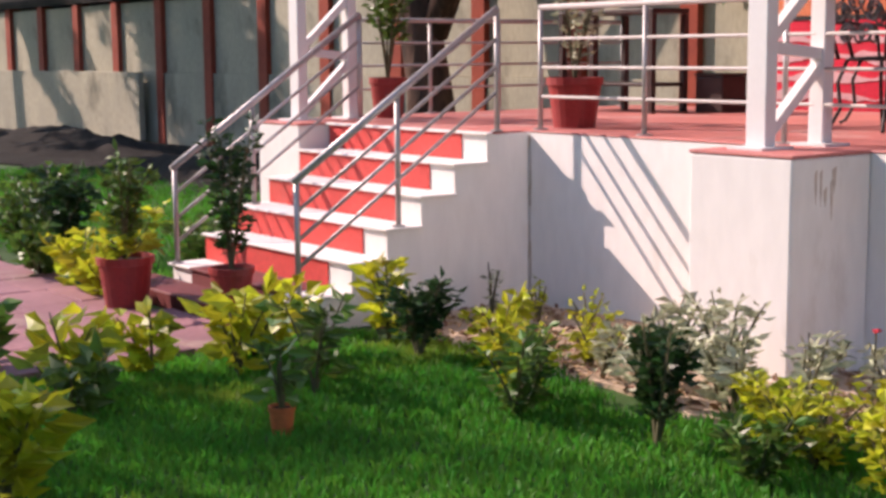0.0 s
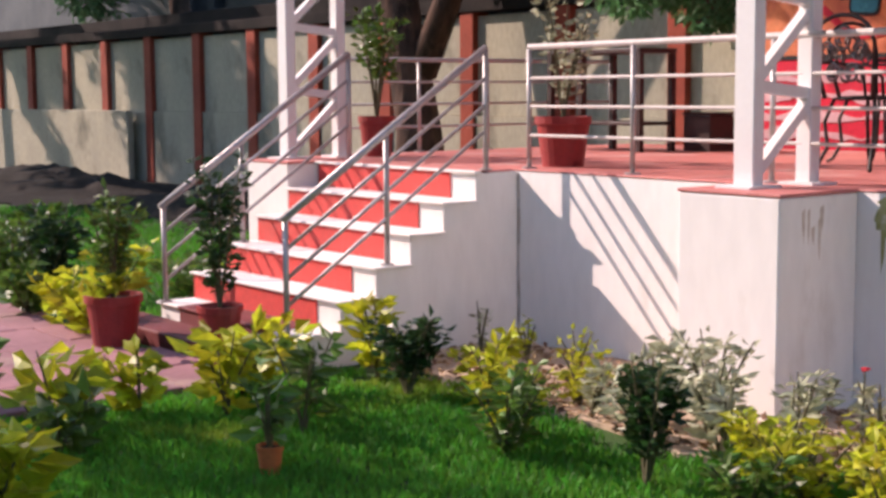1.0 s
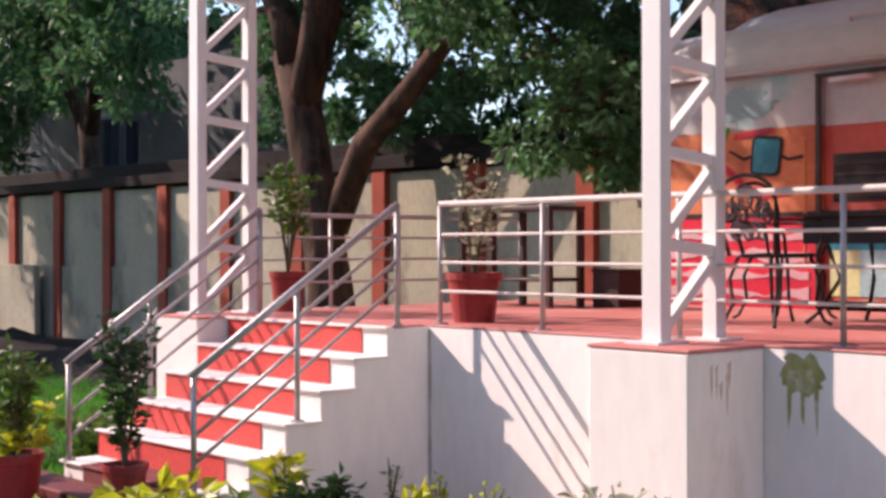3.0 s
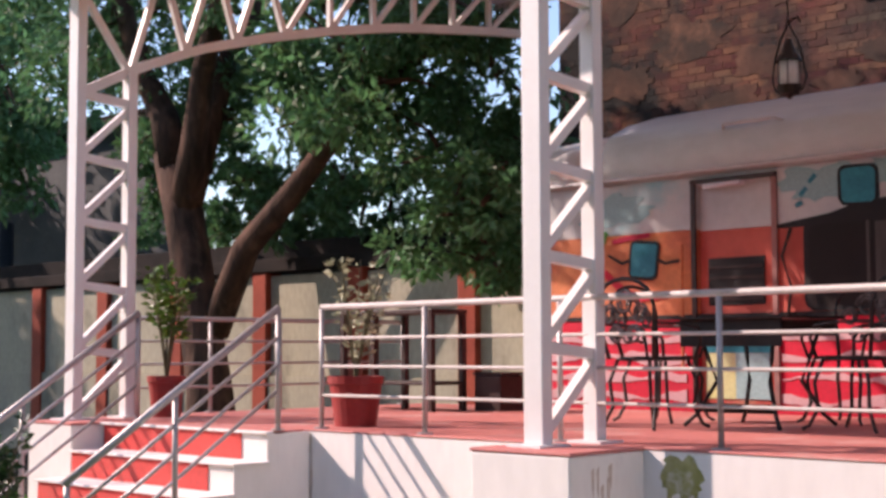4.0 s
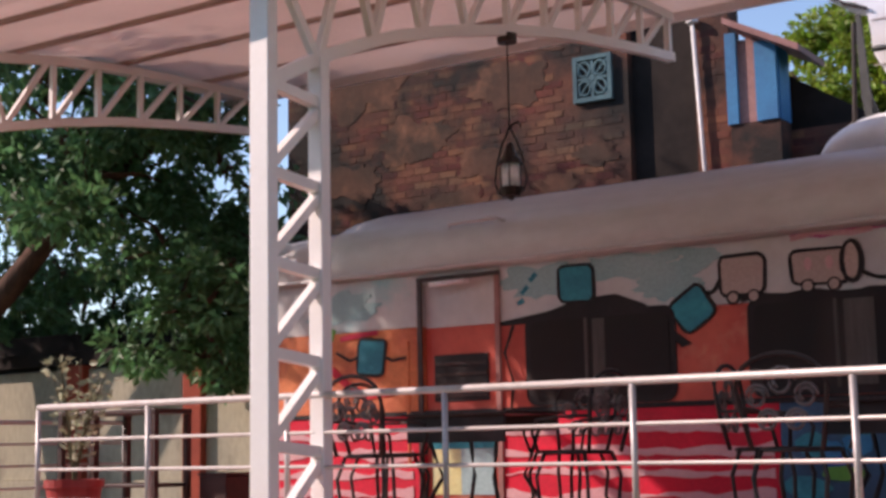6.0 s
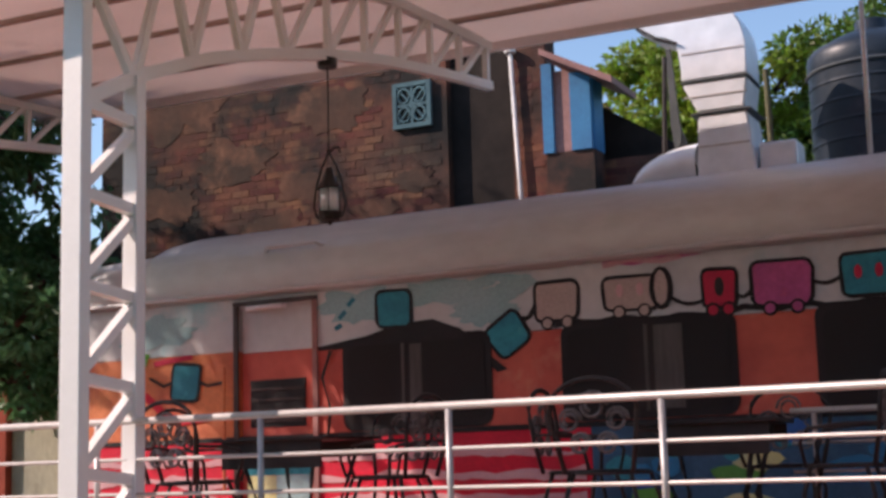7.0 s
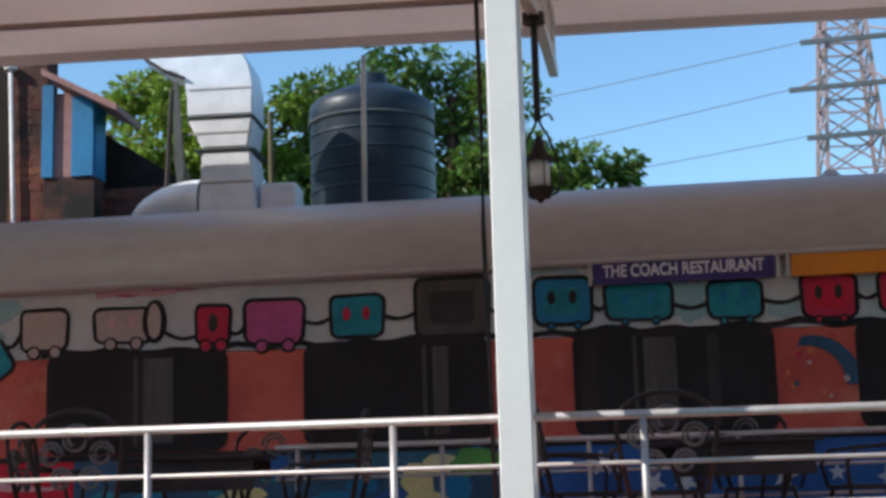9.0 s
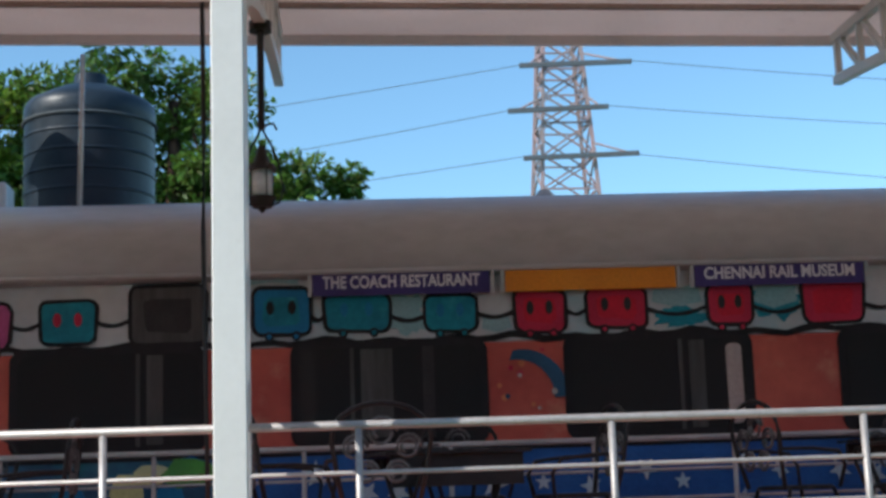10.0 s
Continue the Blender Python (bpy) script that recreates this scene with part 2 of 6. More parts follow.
PVC = surf("white_pvc_pipe", (0.7, 0.69, 0.67), (0.62, 0.6, 0.58), 4, 0.4)
PYLON = surf("galvanised_lattice", (0.3, 0.25, 0.26), (0.36, 0.24, 0.24), 0.3, 0.6)
WIRE = surf("overhead_wire", (0.12, 0.13, 0.15), (0.1, 0.11, 0.12), 1, 0.5)


def window_glass():
    m = bpy.data.materials.new("dark_window_glass")
    m.use_nodes = True
    b = m.node_tree.nodes["Principled BSDF"]
    b.inputs["Base Color"].default_value = (0.034, 0.031, 0.03, 1)
    b.inputs["Roughness"].default_value = 0.05
    b.inputs["Specular IOR Level"].default_value = 0.25
    t = m.node_tree.nodes.new("ShaderNodeTexNoise")
    t.inputs["Scale"].default_value = 1.5
    bp = m.node_tree.nodes.new("ShaderNodeBump")
    bp.inputs["Strength"].default_value, bp.inputs["Distance"].default_value = 0.05, 0.02
    m.node_tree.links.new(t.outputs[0], bp.inputs["Height"])
    m.node_tree.links.new(bp.outputs[0], b.inputs["Normal"])
    return m


STAIN = surf("damp_wall_stain", (0.5, 0.39, 0.31), (0.64, 0.54, 0.46), 9, 0.9, 30, 0.1)
GLASS = window_glass()


# ---- building helpers ----
def part(name, bm, material, parent=None, label="", smooth=False):
    """One mesh object from a bmesh, under its thing."""
    me = bpy.data.meshes.new(name)
    bmesh.ops.recalc_face_normals(bm, faces=bm.faces)
    bm.to_mesh(me)
    bm.free()
    me.materials.append(material)
    if smooth:
        me.polygons.foreach_set("use_smooth", [True] * len(me.polygons))
    ob = new(name, me)
    if parent:
        ob.parent = parent
    if label:
        ob["label"] = label
    return ob


def fast_part(name, verts, faces, material, parent=None, label=""):
    me = bpy.data.meshes.new(name)
    me.from_pydata(verts, [], faces)
    me.materials.append(material)
    ob = new(name, me)
    if parent:
        ob.parent = parent
    if label:
        ob["label"] = label
    return ob


def thing(name, label, category, at=(0, 0, 0), group="", kind=""):
    ob = new(name)
    ob.empty_display_size = 0.1
    ob.location = at
    return tagged(ob, label, category, group, kind)


def box(a, b, bevel=0.0, bm=None):
    own = bm or bmesh.new()
    m = Matrix.LocRotScale([(p + q) / 2 for p, q in zip(a, b)], None, [max(abs(q - p), 1e-4) for p, q in zip(a, b)])
    r = bmesh.ops.create_cube(own, size=1, matrix=m)
    if bevel:
        es = list({e for v in r["verts"] for e in v.link_edges})
        bmesh.ops.bevel(own, geom=es, offset=bevel, segments=2, affect="EDGES", profile=0.5)
    return own


def rod(a, b, r, r2=None, n=10, bm=None, caps=True):
    own = bm or bmesh.new()
    a, b = Vector(a), Vector(b)
    d = b - a
    m = Matrix.Translation((a + b) / 2) @ d.to_track_quat("Z", "Y").to_matrix().to_4x4()
    bmesh.ops.create_cone(own, cap_ends=caps, segments=n, radius1=r, radius2=r if r2 is None else r2, depth=max(d.length, 1e-4), matrix=m)
    return own


def beam(a, b, w, h, bm=None):
    """A square bar from a to b: w across x, h across the other way."""
    own = bm or bmesh.new()
    a, b = Vector(a), Vector(b)
    d = (b - a)
    side = Vector((1, 0, 0)) if abs(d.normalized().x) < 0.9 else Vector((0, 1, 0))
    up = d.cross(side).normalized()
    side = up.cross(d).normalized()
    vs = [own.verts.new(p + side * (sx * w / 2) + up * (sy * h / 2)) for p in (a, b) for sx, sy in ((-1, -1), (1, -1), (1, 1), (-1, 1))]
    for f in ((0, 1, 2, 3), (7, 6, 5, 4), (0, 4, 5, 1), (1, 5, 6, 2), (2, 6, 7, 3), (3, 7, 4, 0)):
        own.faces.new([vs[i] for i in f])
    return own


def tube(points, r, n=8, bm=None, closed=False):
    """A round bar bent along points."""
    own = bm or bmesh.new()
    pts = [Vector(p) for p in points]
    rings = []
    for i, p in enumerate(pts):
        d = (pts[(i + 1) % len(pts)] - pts[i - 1]) if closed else (pts[min(i + 1, len(pts) - 1)] - pts[max(i - 1, 0)])
        q = d.to_track_quat("Z", "Y").to_matrix() if d.length > 1e-6 else Matrix.Identity(3)
        rr = r[i] if isinstance(r, (list, tuple)) else r
        rings.append([own.verts.new(p + q @ Vector((math.cos(k * math.tau / n) * rr, math.sin(k * math.tau / n) * rr, 0))) for k in range(n)])
    for i in range(len(rings) - (0 if closed else 1)):
        s, t = rings[i], rings[(i + 1) % len(rings)]
        for k in range(n):
            own.faces.new((s[k], s[(k + 1) % n], t[(k + 1) % n], t[k]))
    if not closed:
        own.faces.new(rings[0][::-1])
        own.faces.new(rings[-1])
    return own


def slab(outline, y0, y1, bm=None):
    """A plate standing in the x-z plane: outline of (x, z), between y0 and y1."""
    own = bm or bmesh.new()
    f = [own.verts.new((x, y0, z)) for x, z in outline]
    g = [own.verts.new((x, y1, z)) for x, z in outline]
    own.faces.new(f)
    own.faces.new(g[::-1])
    for i in range(len(f)):
        j = (i + 1) % len(f)
        own.faces.new((f[i], f[j], g[j], g[i]))
    return own


def extrude_x(outline, x0, x1, bm=None):
    """A body with the section outline of (y, z), from x0 to x1."""
    own = bm or bmesh.new()
    f = [own.verts.new((x0, y, z)) for y, z in outline]
    g = [own.verts.new((x1, y, z)) for y, z in outline]
    own.faces.new(f)
    own.faces.new(g[::-1])
    for i in range(len(f)):
        j = (i + 1) % len(f)
        own.faces.new((f[i], f[j], g[j], g[i]))
    return own


def round_rect(x0, z0, x1, z1, r, n=5):
    out = []
    for cx, cz, a0 in ((x1 - r, z1 - r, 0), (x0 + r, z1 - r, 90), (x0 + r, z0 + r, 180), (x1 - r, z0 + r, 270)):
        out += [(cx + r * math.cos(radians(a0 + 90 * k / n)), cz + r * math.sin(radians(a0 + 90 * k / n))) for k in range(n + 1)]
    return out


def leaf_mesh(leaves):
    """Verts and faces of leaves: each a base, a way, a side, a length and a width; folded along the rib."""
    vs, fs = [], []
    for p, d, s, ln, w in leaves:
        k = len(vs)
        nrm = d.cross(s) * (w * 0.25)
        vs += [p, p + d * (ln * 0.45) + s * (w / 2) + nrm, p + d * ln - nrm * 0.6, p + d * (ln * 0.45) - s * (w / 2) + nrm, p + d * (ln * 0.5)]
        fs += [(k, k + 1, k + 4), (k + 1, k + 2, k + 4), (k + 2, k + 3, k + 4), (k + 3, k, k + 4)]
    return vs, fs


def rand_way(rng, up=0.0):
    v = Vector((rng.gauss(0, 1), rng.gauss(0, 1), rng.gauss(0, 1) + up))
    return v.normalized() if v.length > 1e-6 else Vector((0, 0, 1))


def one_leaf(rng, p, d, ln, w):
    s = d.cross(rand_way(rng))
    s = s.normalized() if s.length > 1e-4 else Vector((1, 0, 0))
    return (Vector(p), d, s, ln * rng.uniform(0.7, 1.25), w * rng.uniform(0.7, 1.2))


# ---- ground, path, deck, stairs ----
DECK = 1.14
FRONT = 6.08          # deck front wall
RISE, TREAD = 0.187, 0.265
STAIR_R, STAIR_L = -7.1, -8.98


def ground_sheet():
    bm = bmesh.new()
    xs = [-600, -200, -80] + [-45 + 1.5 * i for i in range(50)] + [60, 200, 600]
    ys = [-600, -150, -40, -12] + [-6 + 1.2 * i for i in range(30)] + [60, 200, 600]
    grid = [[bm.verts.new((x, y, 0.012 * math.sin(x * 1.7) * math.cos(y * 1.3) - 0.012)) for x in xs] for y in ys]
    for j in range(len(ys) - 1):
        for i in range(len(xs) - 1):
            bm.faces.new((grid[j][i], grid[j][i + 1], grid[j + 1][i + 1], grid[j + 1][i]))
    return part("ground", bm, LAWN, smooth=True)


tagged(ground_sheet(), "green lawn ground with worn earthy patches", "lawn", kind="structure")


def patch(name, outline, z, material, label, category):
    bm = bmesh.new()
    top = [bm.verts.new((x, y, z)) for x, y in outline]
    low = [bm.verts.new((x * 1.0, y * 1.0, -0.06)) for x, y in outline]
    bm.faces.new(top)
    for i in range(len(top)):
        j = (i + 1) % len(top)
        bm.faces.new((top[i], low[i], low[j], top[j]))
    return tagged(part(name, bm, material), label, category, kind="structure")


def wavy(points, step, amp, seed):
    rng = random.Random(seed)
    out = []
    for (x0, y0), (x1, y1) in zip(points, points[1:] + points[:1]):
        k = max(1, int(math.hypot(x1 - x0, y1 - y0) / step))
        out += [(x0 + (x1 - x0) * i / k + rng.uniform(-amp, amp), y0 + (y1 - y0) * i / k + rng.uniform(-amp, amp)) for i in range(k)]
    return out


patch("flower_bed", wavy([(-7.15, 6.05), (-7.2, 5.2), (-6.3, 4.75), (-5.2, 4.7), (-4.2, 4.75), (-3.2, 4.85), (12, 4.9), (12, 6.05)], 0.2, 0.1, 3), 0.008, SOIL, "dry brown flower bed soil along the white wall", "soil")
patch("earth_strip", wavy([(-60, 8.6), (-17, 7.6), (-9.9, 7.4), (-9.9, 12.0), (-60, 11.5)], 0.8, 0.15, 5), 0.015, DARK_SOIL, "dark bare earth before the boundary wall, blackened further for tree shade", "soil")


def mound(name, cx, cy, rx, ry, h, seed):
    bm = bmesh.new()
    bmesh.ops.create_grid(bm, x_segments=36, y_segments=22, size=1)
    for v in bm.verts:
        r = min(1, math.hypot(v.co.x, v.co.y))
        z = h * (1 - r * r) ** 1.3 * (0.8 + 0.5 * noise.noise(Vector((v.co.x * 3 + seed, v.co.y * 3, 0)))) + 0.09 * noise.noise(Vector((v.co.x * 12, v.co.y * 12, seed)))
        v.co = (cx + v.co.x * rx, cy + v.co.y * ry, z if r < 1 else -0.05)
    return tagged(part(name, bm, DARK_SOIL, smooth=True), "heap of dark loose earth, blackened further for tree shade", "earth heap")


mound("soil_mound", -17.0, 9.3, 4.0, 1.5, 0.38, 1)
mound("soil_mound", -24.5, 9.9, 4.6, 1.4, 0.36, 7)


# deck
deck = thing("deck", "raised white terrace with a red painted floor", "terrace", kind="structure")
bm = box((-9.75, FRONT, -0.1), (13, 9.8, DECK - 0.013))
part("deck_wall", bm, WHITE_WALL, deck, "white plastered terrace wall")
bm = box((-9.76, FRONT - 0.006, DECK - 0.012), (13, 9.8, DECK), 0.004)
part("deck_floor", bm, RED_FLOOR, deck, "red painted floor with worn edges")
for px, w in ((-9.3, 0.3), (-4.755, 0.335), (-0.22, 0.37), (4.35, 0.37), (8.9, 0.37)):
    part("pedestal", box((px - w, 5.46, -0.1), (px + w, FRONT - 0.002, DECK - 0.016), 0.012), WHITE_WALL, deck, "white square column pedestal")
    part("pedestal_cap", box((px - w - 0.004, 5.456, DECK - 0.015), (px + w + 0.004, FRONT - 0.008, DECK + 0.003), 0.004), RED_FLOOR, deck, "red painted pedestal top")

# stairs: treads run along x and go down towards the lawn
stairs = thing("stairs", "white concrete stairs with red painted risers", "stairs", kind="structure")
LAND = FRONT - 0.39      # a landing at floor height carries on to here
NOSE = [(LAND - TREAD * (k + 1), DECK - RISE * (k + 1)) for k in range(5)]
prof = [(FRONT - 0.009, -0.1), (FRONT - 0.009, DECK - 0.018), (LAND + 0.03, DECK - 0.018), (LAND + 0.03, NOSE[0][1] - 0.018)]
for k, (ny, nz) in enumerate(NOSE):
    low = NOSE[k + 1][1] - 0.018 if k < 4 else -0.1
    prof += [(ny + 0.03, nz - 0.018), (ny + 0.03, low)]
part("stair_body", extrude_x(prof, STAIR_L, STAIR_R), WHITE_WALL, stairs, "white stair side wall")
part("landing", box((STAIR_L - 0.01, LAND + 0.06, DECK - 0.016), (STAIR_R - 0.05, FRONT - 0.01, DECK - 0.002), 0.003), RED_FLOOR, stairs, "red painted landing")
part("tread", box((STAIR_L - 0.02, LAND, DECK - 0.017), (STAIR_R + 0.03, LAND + 0.058, DECK), 0.005), WHITE_WALL, stairs, "white nosing of the landing")
for k, (ny, nz) in enumerate(NOSE):
    back = (LAND if k == 0 else NOSE[k - 1][0]) + 0.028
    part("tread", box((STAIR_L - 0.02, ny, nz - 0.016), (STAIR_R + 0.035 if k < 4 else STAIR_L + 0.3, back, nz), 0.005), WHITE_WALL, stairs, "white tread with a worn nosing")
part("tread", box((STAIR_R - 0.258, 4.195, NOSE[4][1] - 0.016), (STAIR_R + 0.01, NOSE[3][0] + 0.028, NOSE[4][1]), 0.005), WHITE_WALL, stairs, "white end of the lowest tread")
part("tread", box((STAIR_L + 0.302, NOSE[4][0], NOSE[4][1] - 0.016), (STAIR_R - 0.26, NOSE[3][0] + 0.028, NOSE[4][1] + 0.001), 0.005), MAROON, stairs, "maroon painted lowest tread")
# red risers stop short of the white cheek
for k in range(5):
    ry = (LAND if k == 0 else NOSE[k - 1][0]) + 0.028
    top = (DECK if k == 0 else NOSE[k - 1][1]) - 0.018
    part("riser", box((STAIR_L + 0.01, ry - 0.008, NOSE[k][1] + 0.001), (STAIR_R - 0.26, ry + 0.001, top)), RED_RISER, stairs, "red painted riser")
part("riser", box((STAIR_L + 0.3, NOSE[4][0] + 0.018, 0.0), (-7.36, NOSE[4][0] + 0.029, NOSE[4][1] - 0.018)), MAROON, stairs, "maroon painted riser")
part("stair_block", box((-7.355, 4.2, -0.05), (STAIR_R + 0.005, NOSE[4][0] + 0.028, NOSE[4][1] - 0.017), 0.008), WHITE_WALL, stairs, "white block at the foot of the stairs")
part("bottom_step", box((-9.25, NOSE[4][0] - 0.3, -0.05), (-7.42, NOSE[4][0] + 0.016, 0.1), 0.012), MAROON, stairs, "maroon painted bottom step")

# paved path to the stairs
path = thing("path", "pinkish paved path leading to the stairs", "path", kind="structure")
rng = random.Random(4)
slabs = []
for i in range(16):
    for j in range(4):
        x0, y0 = -7.0 - 0.62 * i, 2.55 + 0.36 * j
        slabs.append((x0, y0 + 0.1 * (i % 2)))
base_me = None
for x0, y0 in slabs:
    if base_me is None:
        base = part("paving_slab", box((-0.305, -0.175, -0.05), (0.305, 0.175, 0.03), 0.008), PAVING, path)
        base_me = base.data
    else:
        base = new("paving_slab", base_me)
        base.parent = path
    base.location = (x0 - 0.3, y0 + 0.1, rng.uniform(-0.003, 0.003))

for k in range(9):
    part("wall_crack", box((STAIR_R + 0.004 + 0.004 * math.sin(k * 2.1), FRONT - 0.004, 0.05 + 0.118 * k), (STAIR_R + 0.014 + 0.006 * math.sin(k * 1.3), FRONT + 0.001, 0.168 + 0.118 * k)), STAIN, deck, "brown crack where two walls meet")
# damp runs on the pedestal side under the first seen column
rng = random.Random(31)
for k in range(5):
    y0, z0 = 5.66 + 0.035 * k + rng.uniform(-0.02, 0.02), 1.08 - rng.uniform(0.02, 0.16)
    w, h = rng.uniform(0.007, 0.016), rng.uniform(0.06, 0.2)
    bm = extrude_x([(y0 - w, z0), (y0 + w, z0 + 0.02), (y0 + w * 0.7, z0 - h * 0.6), (y0 + w * 0.2, z0 - h), (y0 - w * 0.6, z0 - h * 0.5)], -4.4225, -4.4185 + 0.0002 * k)
    part("damp_stain", bm, STAIN, deck, "brown damp run on the white wall")
# unseen plain building, added to close the place behind the lawn
tagged(part("rear_building", box((-50, -24, 0), (45, -15, 9)), GREY_WALL), "plain grey unseen building added across the lawn", "building", kind="structure")

rng = random.Random(33)
ring = [(-4.2 + (0.15 + 0.05 * rng.random()) * math.cos(i * math.tau / 22) * rng.uniform(0.6, 1), 0.99 + 0.13 * math.sin(i * math.tau / 22) * rng.uniform(0.5, 1.1)) for i in range(22)]
part("moss_patch", slab(ring, FRONT + 0.001, FRONT - 0.003), MOSS, deck, "green moss stain under the wall edge")
for k in range(3):
    x0 = -4.28 + 0.08 * k
    part("moss_patch", slab([(x0, 1.0), (x0 + 0.03, 0.98), (x0 + 0.022, 0.8 - 0.05 * k), (x0 + 0.006, 0.72 + 0.06 * k)], FRONT + 0.001, FRONT - 0.0035 - 0.0003 * k), MOSS, deck, "green moss run on the white wall")


# ---- railings ----
def rail_run(name, x0, x1, y, posts, label, top_z=DECK + 0.8):
    r = thing(name, label, "railing", (0, 0, 0))
    for px in posts:
        part("post", rod((px, y, DECK), (px, y, top_z - 0.015), 0.0165), STEEL, r, smooth=True)
        part("post_flange", rod((px, y, DECK), (px, y, DECK + 0.012), 0.05, n=14), STEEL, r, smooth=False)
    part("top_rail", rod((x0, y, top_z), (x1, y, top_z), 0.0195, n=12), STEEL, r, "polished steel top rail", smooth=True)
    for zz in (0.22, 0.41, 0.595):
        part("bar", rod((x0, y, DECK + zz), (x1, y, DECK + zz), 0.0105), STEEL, r, smooth=True)
    return r


RAIL_Y = 6.16
rail_run("railing", -7.08, 12.8, RAIL_Y, [-7.08, -6.12, -5.05, -4.0, -2.93, -1.87, -0.775, 0.31, 1.43, 2.59, 3.7, 4.8, 5.9, 7.0, 8.1, 9.2, 10.3, 11.4, 12.5], "stainless steel terrace railing with three bars")
side = rail_run("railing", 0.0, 3.0, 0.0, [0.0, 0.75, 1.5, 2.25, 3.0], "stainless steel railing at the end of the terrace", DECK + 0.78)
side.matrix_world = pose(-9.66, 6.42, 0, 0, 0, 90)


def hand_rail(x, top_y, top_z, low_y, low_z, mid, label):
    r = thing("handrail", label, "handrail")
    top, low = Vector((x, top_y, top_z)), Vector((x, low_y, low_z))
    d = low - top
    part("top_rail", rod(top, low + d * 0.015, 0.024, n=12), STEEL, r, "polished sloping handrail", smooth=True)
    for drop in (0.19, 0.365, 0.53):
        part("bar", rod(top - Vector((0, 0, drop)), low - Vector((0, 0, drop)), 0.0125), STEEL, r, smooth=True)
    for s, foot in ((0.0, DECK), (mid, NOSE[2][1]), (1.0, NOSE[4][1])):
        p = top + d * s
        part("post", rod((p.x, p.y, foot), (p.x, p.y, p.z), 0.018), STEEL, r, smooth=True)
        part("post_flange", rod((p.x, p.y, foot), (p.x, p.y, foot + 0.012), 0.042, n=14), STEEL, r)
    return r


hand_rail(STAIR_R - 0.03, 5.83, 1.93, 4.3, 0.918, 0.52, "stainless steel stair handrail with sloping bars")
hand_rail(STAIR_L + 0.06, 5.96, 1.94, 4.4, 0.885, 0.6, "stainless steel stair handrail beside the column pedestal")


# ---- white lattice frames that carry the canopy ----
CHORD = [(5.73, 3.62), (6.25, 3.89), (6.84, 4.13), (7.49, 4.32), (8.23, 4.5), (8.96, 4.64), (9.67, 4.735), (10.29, 4.81), (10.78, 4.86)]
SKEW = -2.3           # the trusses and the coach stand a little askew to the terrace front


def low_chord(y):
    for (a, za), (b, zb) in zip(CHORD, CHORD[1:]):
        if y <= b:
            return za + (zb - za) * (y - a) / (b - a)
    return CHORD[-1][1]


def top_chord(y):
    return low_chord(max(y, 5.73)) + 0.75 - 0.079 * (y - 5.73)


def lattice_frame(x):
    f = thing("lattice_column", "white painted steel lattice column and curved truss", "column", (0, 0, 0), "lattice columns")
    F, R = 5.73, 6.19
    part("front_leg", box((x - 0.068, F - 0.04, DECK + 0.005), (x + 0.068, F + 0.04, top_chord(F)), 0.006), WHITE_STEEL, f)
    part("rear_leg", box((x - 0.05, R - 0.04, DECK + 0.005), (x + 0.05, R + 0.04, low_chord(R)), 0.006), WHITE_STEEL, f)
    part("base_plate", box((x - 0.12, F - 0.12, DECK), (x + 0.12, F + 0.12, DECK + 0.016)), WHITE_STEEL, f)
    part("base_plate", box((x - 0.12, R - 0.1, DECK), (x + 0.12, R + 0.1, DECK + 0.016)), WHITE_STEEL, f)
    z = DECK + 0.06
    bay = 0.49
    while z + bay < 3.75:
        part("diagonal", beam((x, F + 0.03, z), (x, R - 0.03, z + bay - 0.12), 0.06, 0.05), WHITE_STEEL, f)
        part("crossbar", beam((x, F + 0.03, z + bay - 0.02), (x, R - 0.03, z + bay - 0.06), 0.06, 0.06), WHITE_STEEL, f)
        z += bay
    for nm, fun in (("bottom_chord", low_chord), ("top_chord", top_chord)):
        bm = bmesh.new()
        ys = [5.73 + (10.78 - 5.73) * i / 26 for i in range(27)]
        for a, b in zip(ys, ys[1:]):
            beam((x, a, fun(a)), (x, b + 0.008, fun(b + 0.008)), 0.07, 0.075, bm)
        part(nm, bm, WHITE_STEEL, f)
    part("end_post", beam((x, 10.73, low_chord(10.73)), (x, 10.73, top_chord(10.73)), 0.05, 0.05), WHITE_STEEL, f)
    n = 9
    for i in range(n):
        a = 6.19 + (10.73 - 6.19) * i / n
        b = 6.19 + (10.73 - 6.19) * (i + 1) / n
        if i < 3:
            m = (a + b) / 2
            part("web", beam((x, a, low_chord(a)), (x, m, top_chord(m)), 0.045, 0.05), WHITE_STEEL, f)
            part("web", beam((x, m + 0.06, top_chord(m)), (x, b, low_chord(b)), 0.045, 0.05), WHITE_STEEL, f)
        else:
            part("web", beam((x, a, low_chord(a)), (x, b - 0.05, top_chord(b)), 0.045, 0.045), WHITE_STEEL, f)
            part("web", beam((x, b, top_chord(b)), (x, b, low_chord(b)), 0.045, 0.045), WHITE_STEEL, f)
    part("web", beam((x, 5.77, top_chord(5.8)), (x, 6.16, low_chord(6.19)), 0.045, 0.05), WHITE_STEEL, f)
    return f


FRAMES = (-9.43, -4.85, -0.22, 4.35, 8.9)
for fx in FRAMES:
    lattice_frame(fx).matrix_world = Matrix.Translation((fx, 5.73, 0)) @ pose(0, 0, 0, 0, 0, SKEW) @ Matrix.Translation((-fx, -5.73, 0))

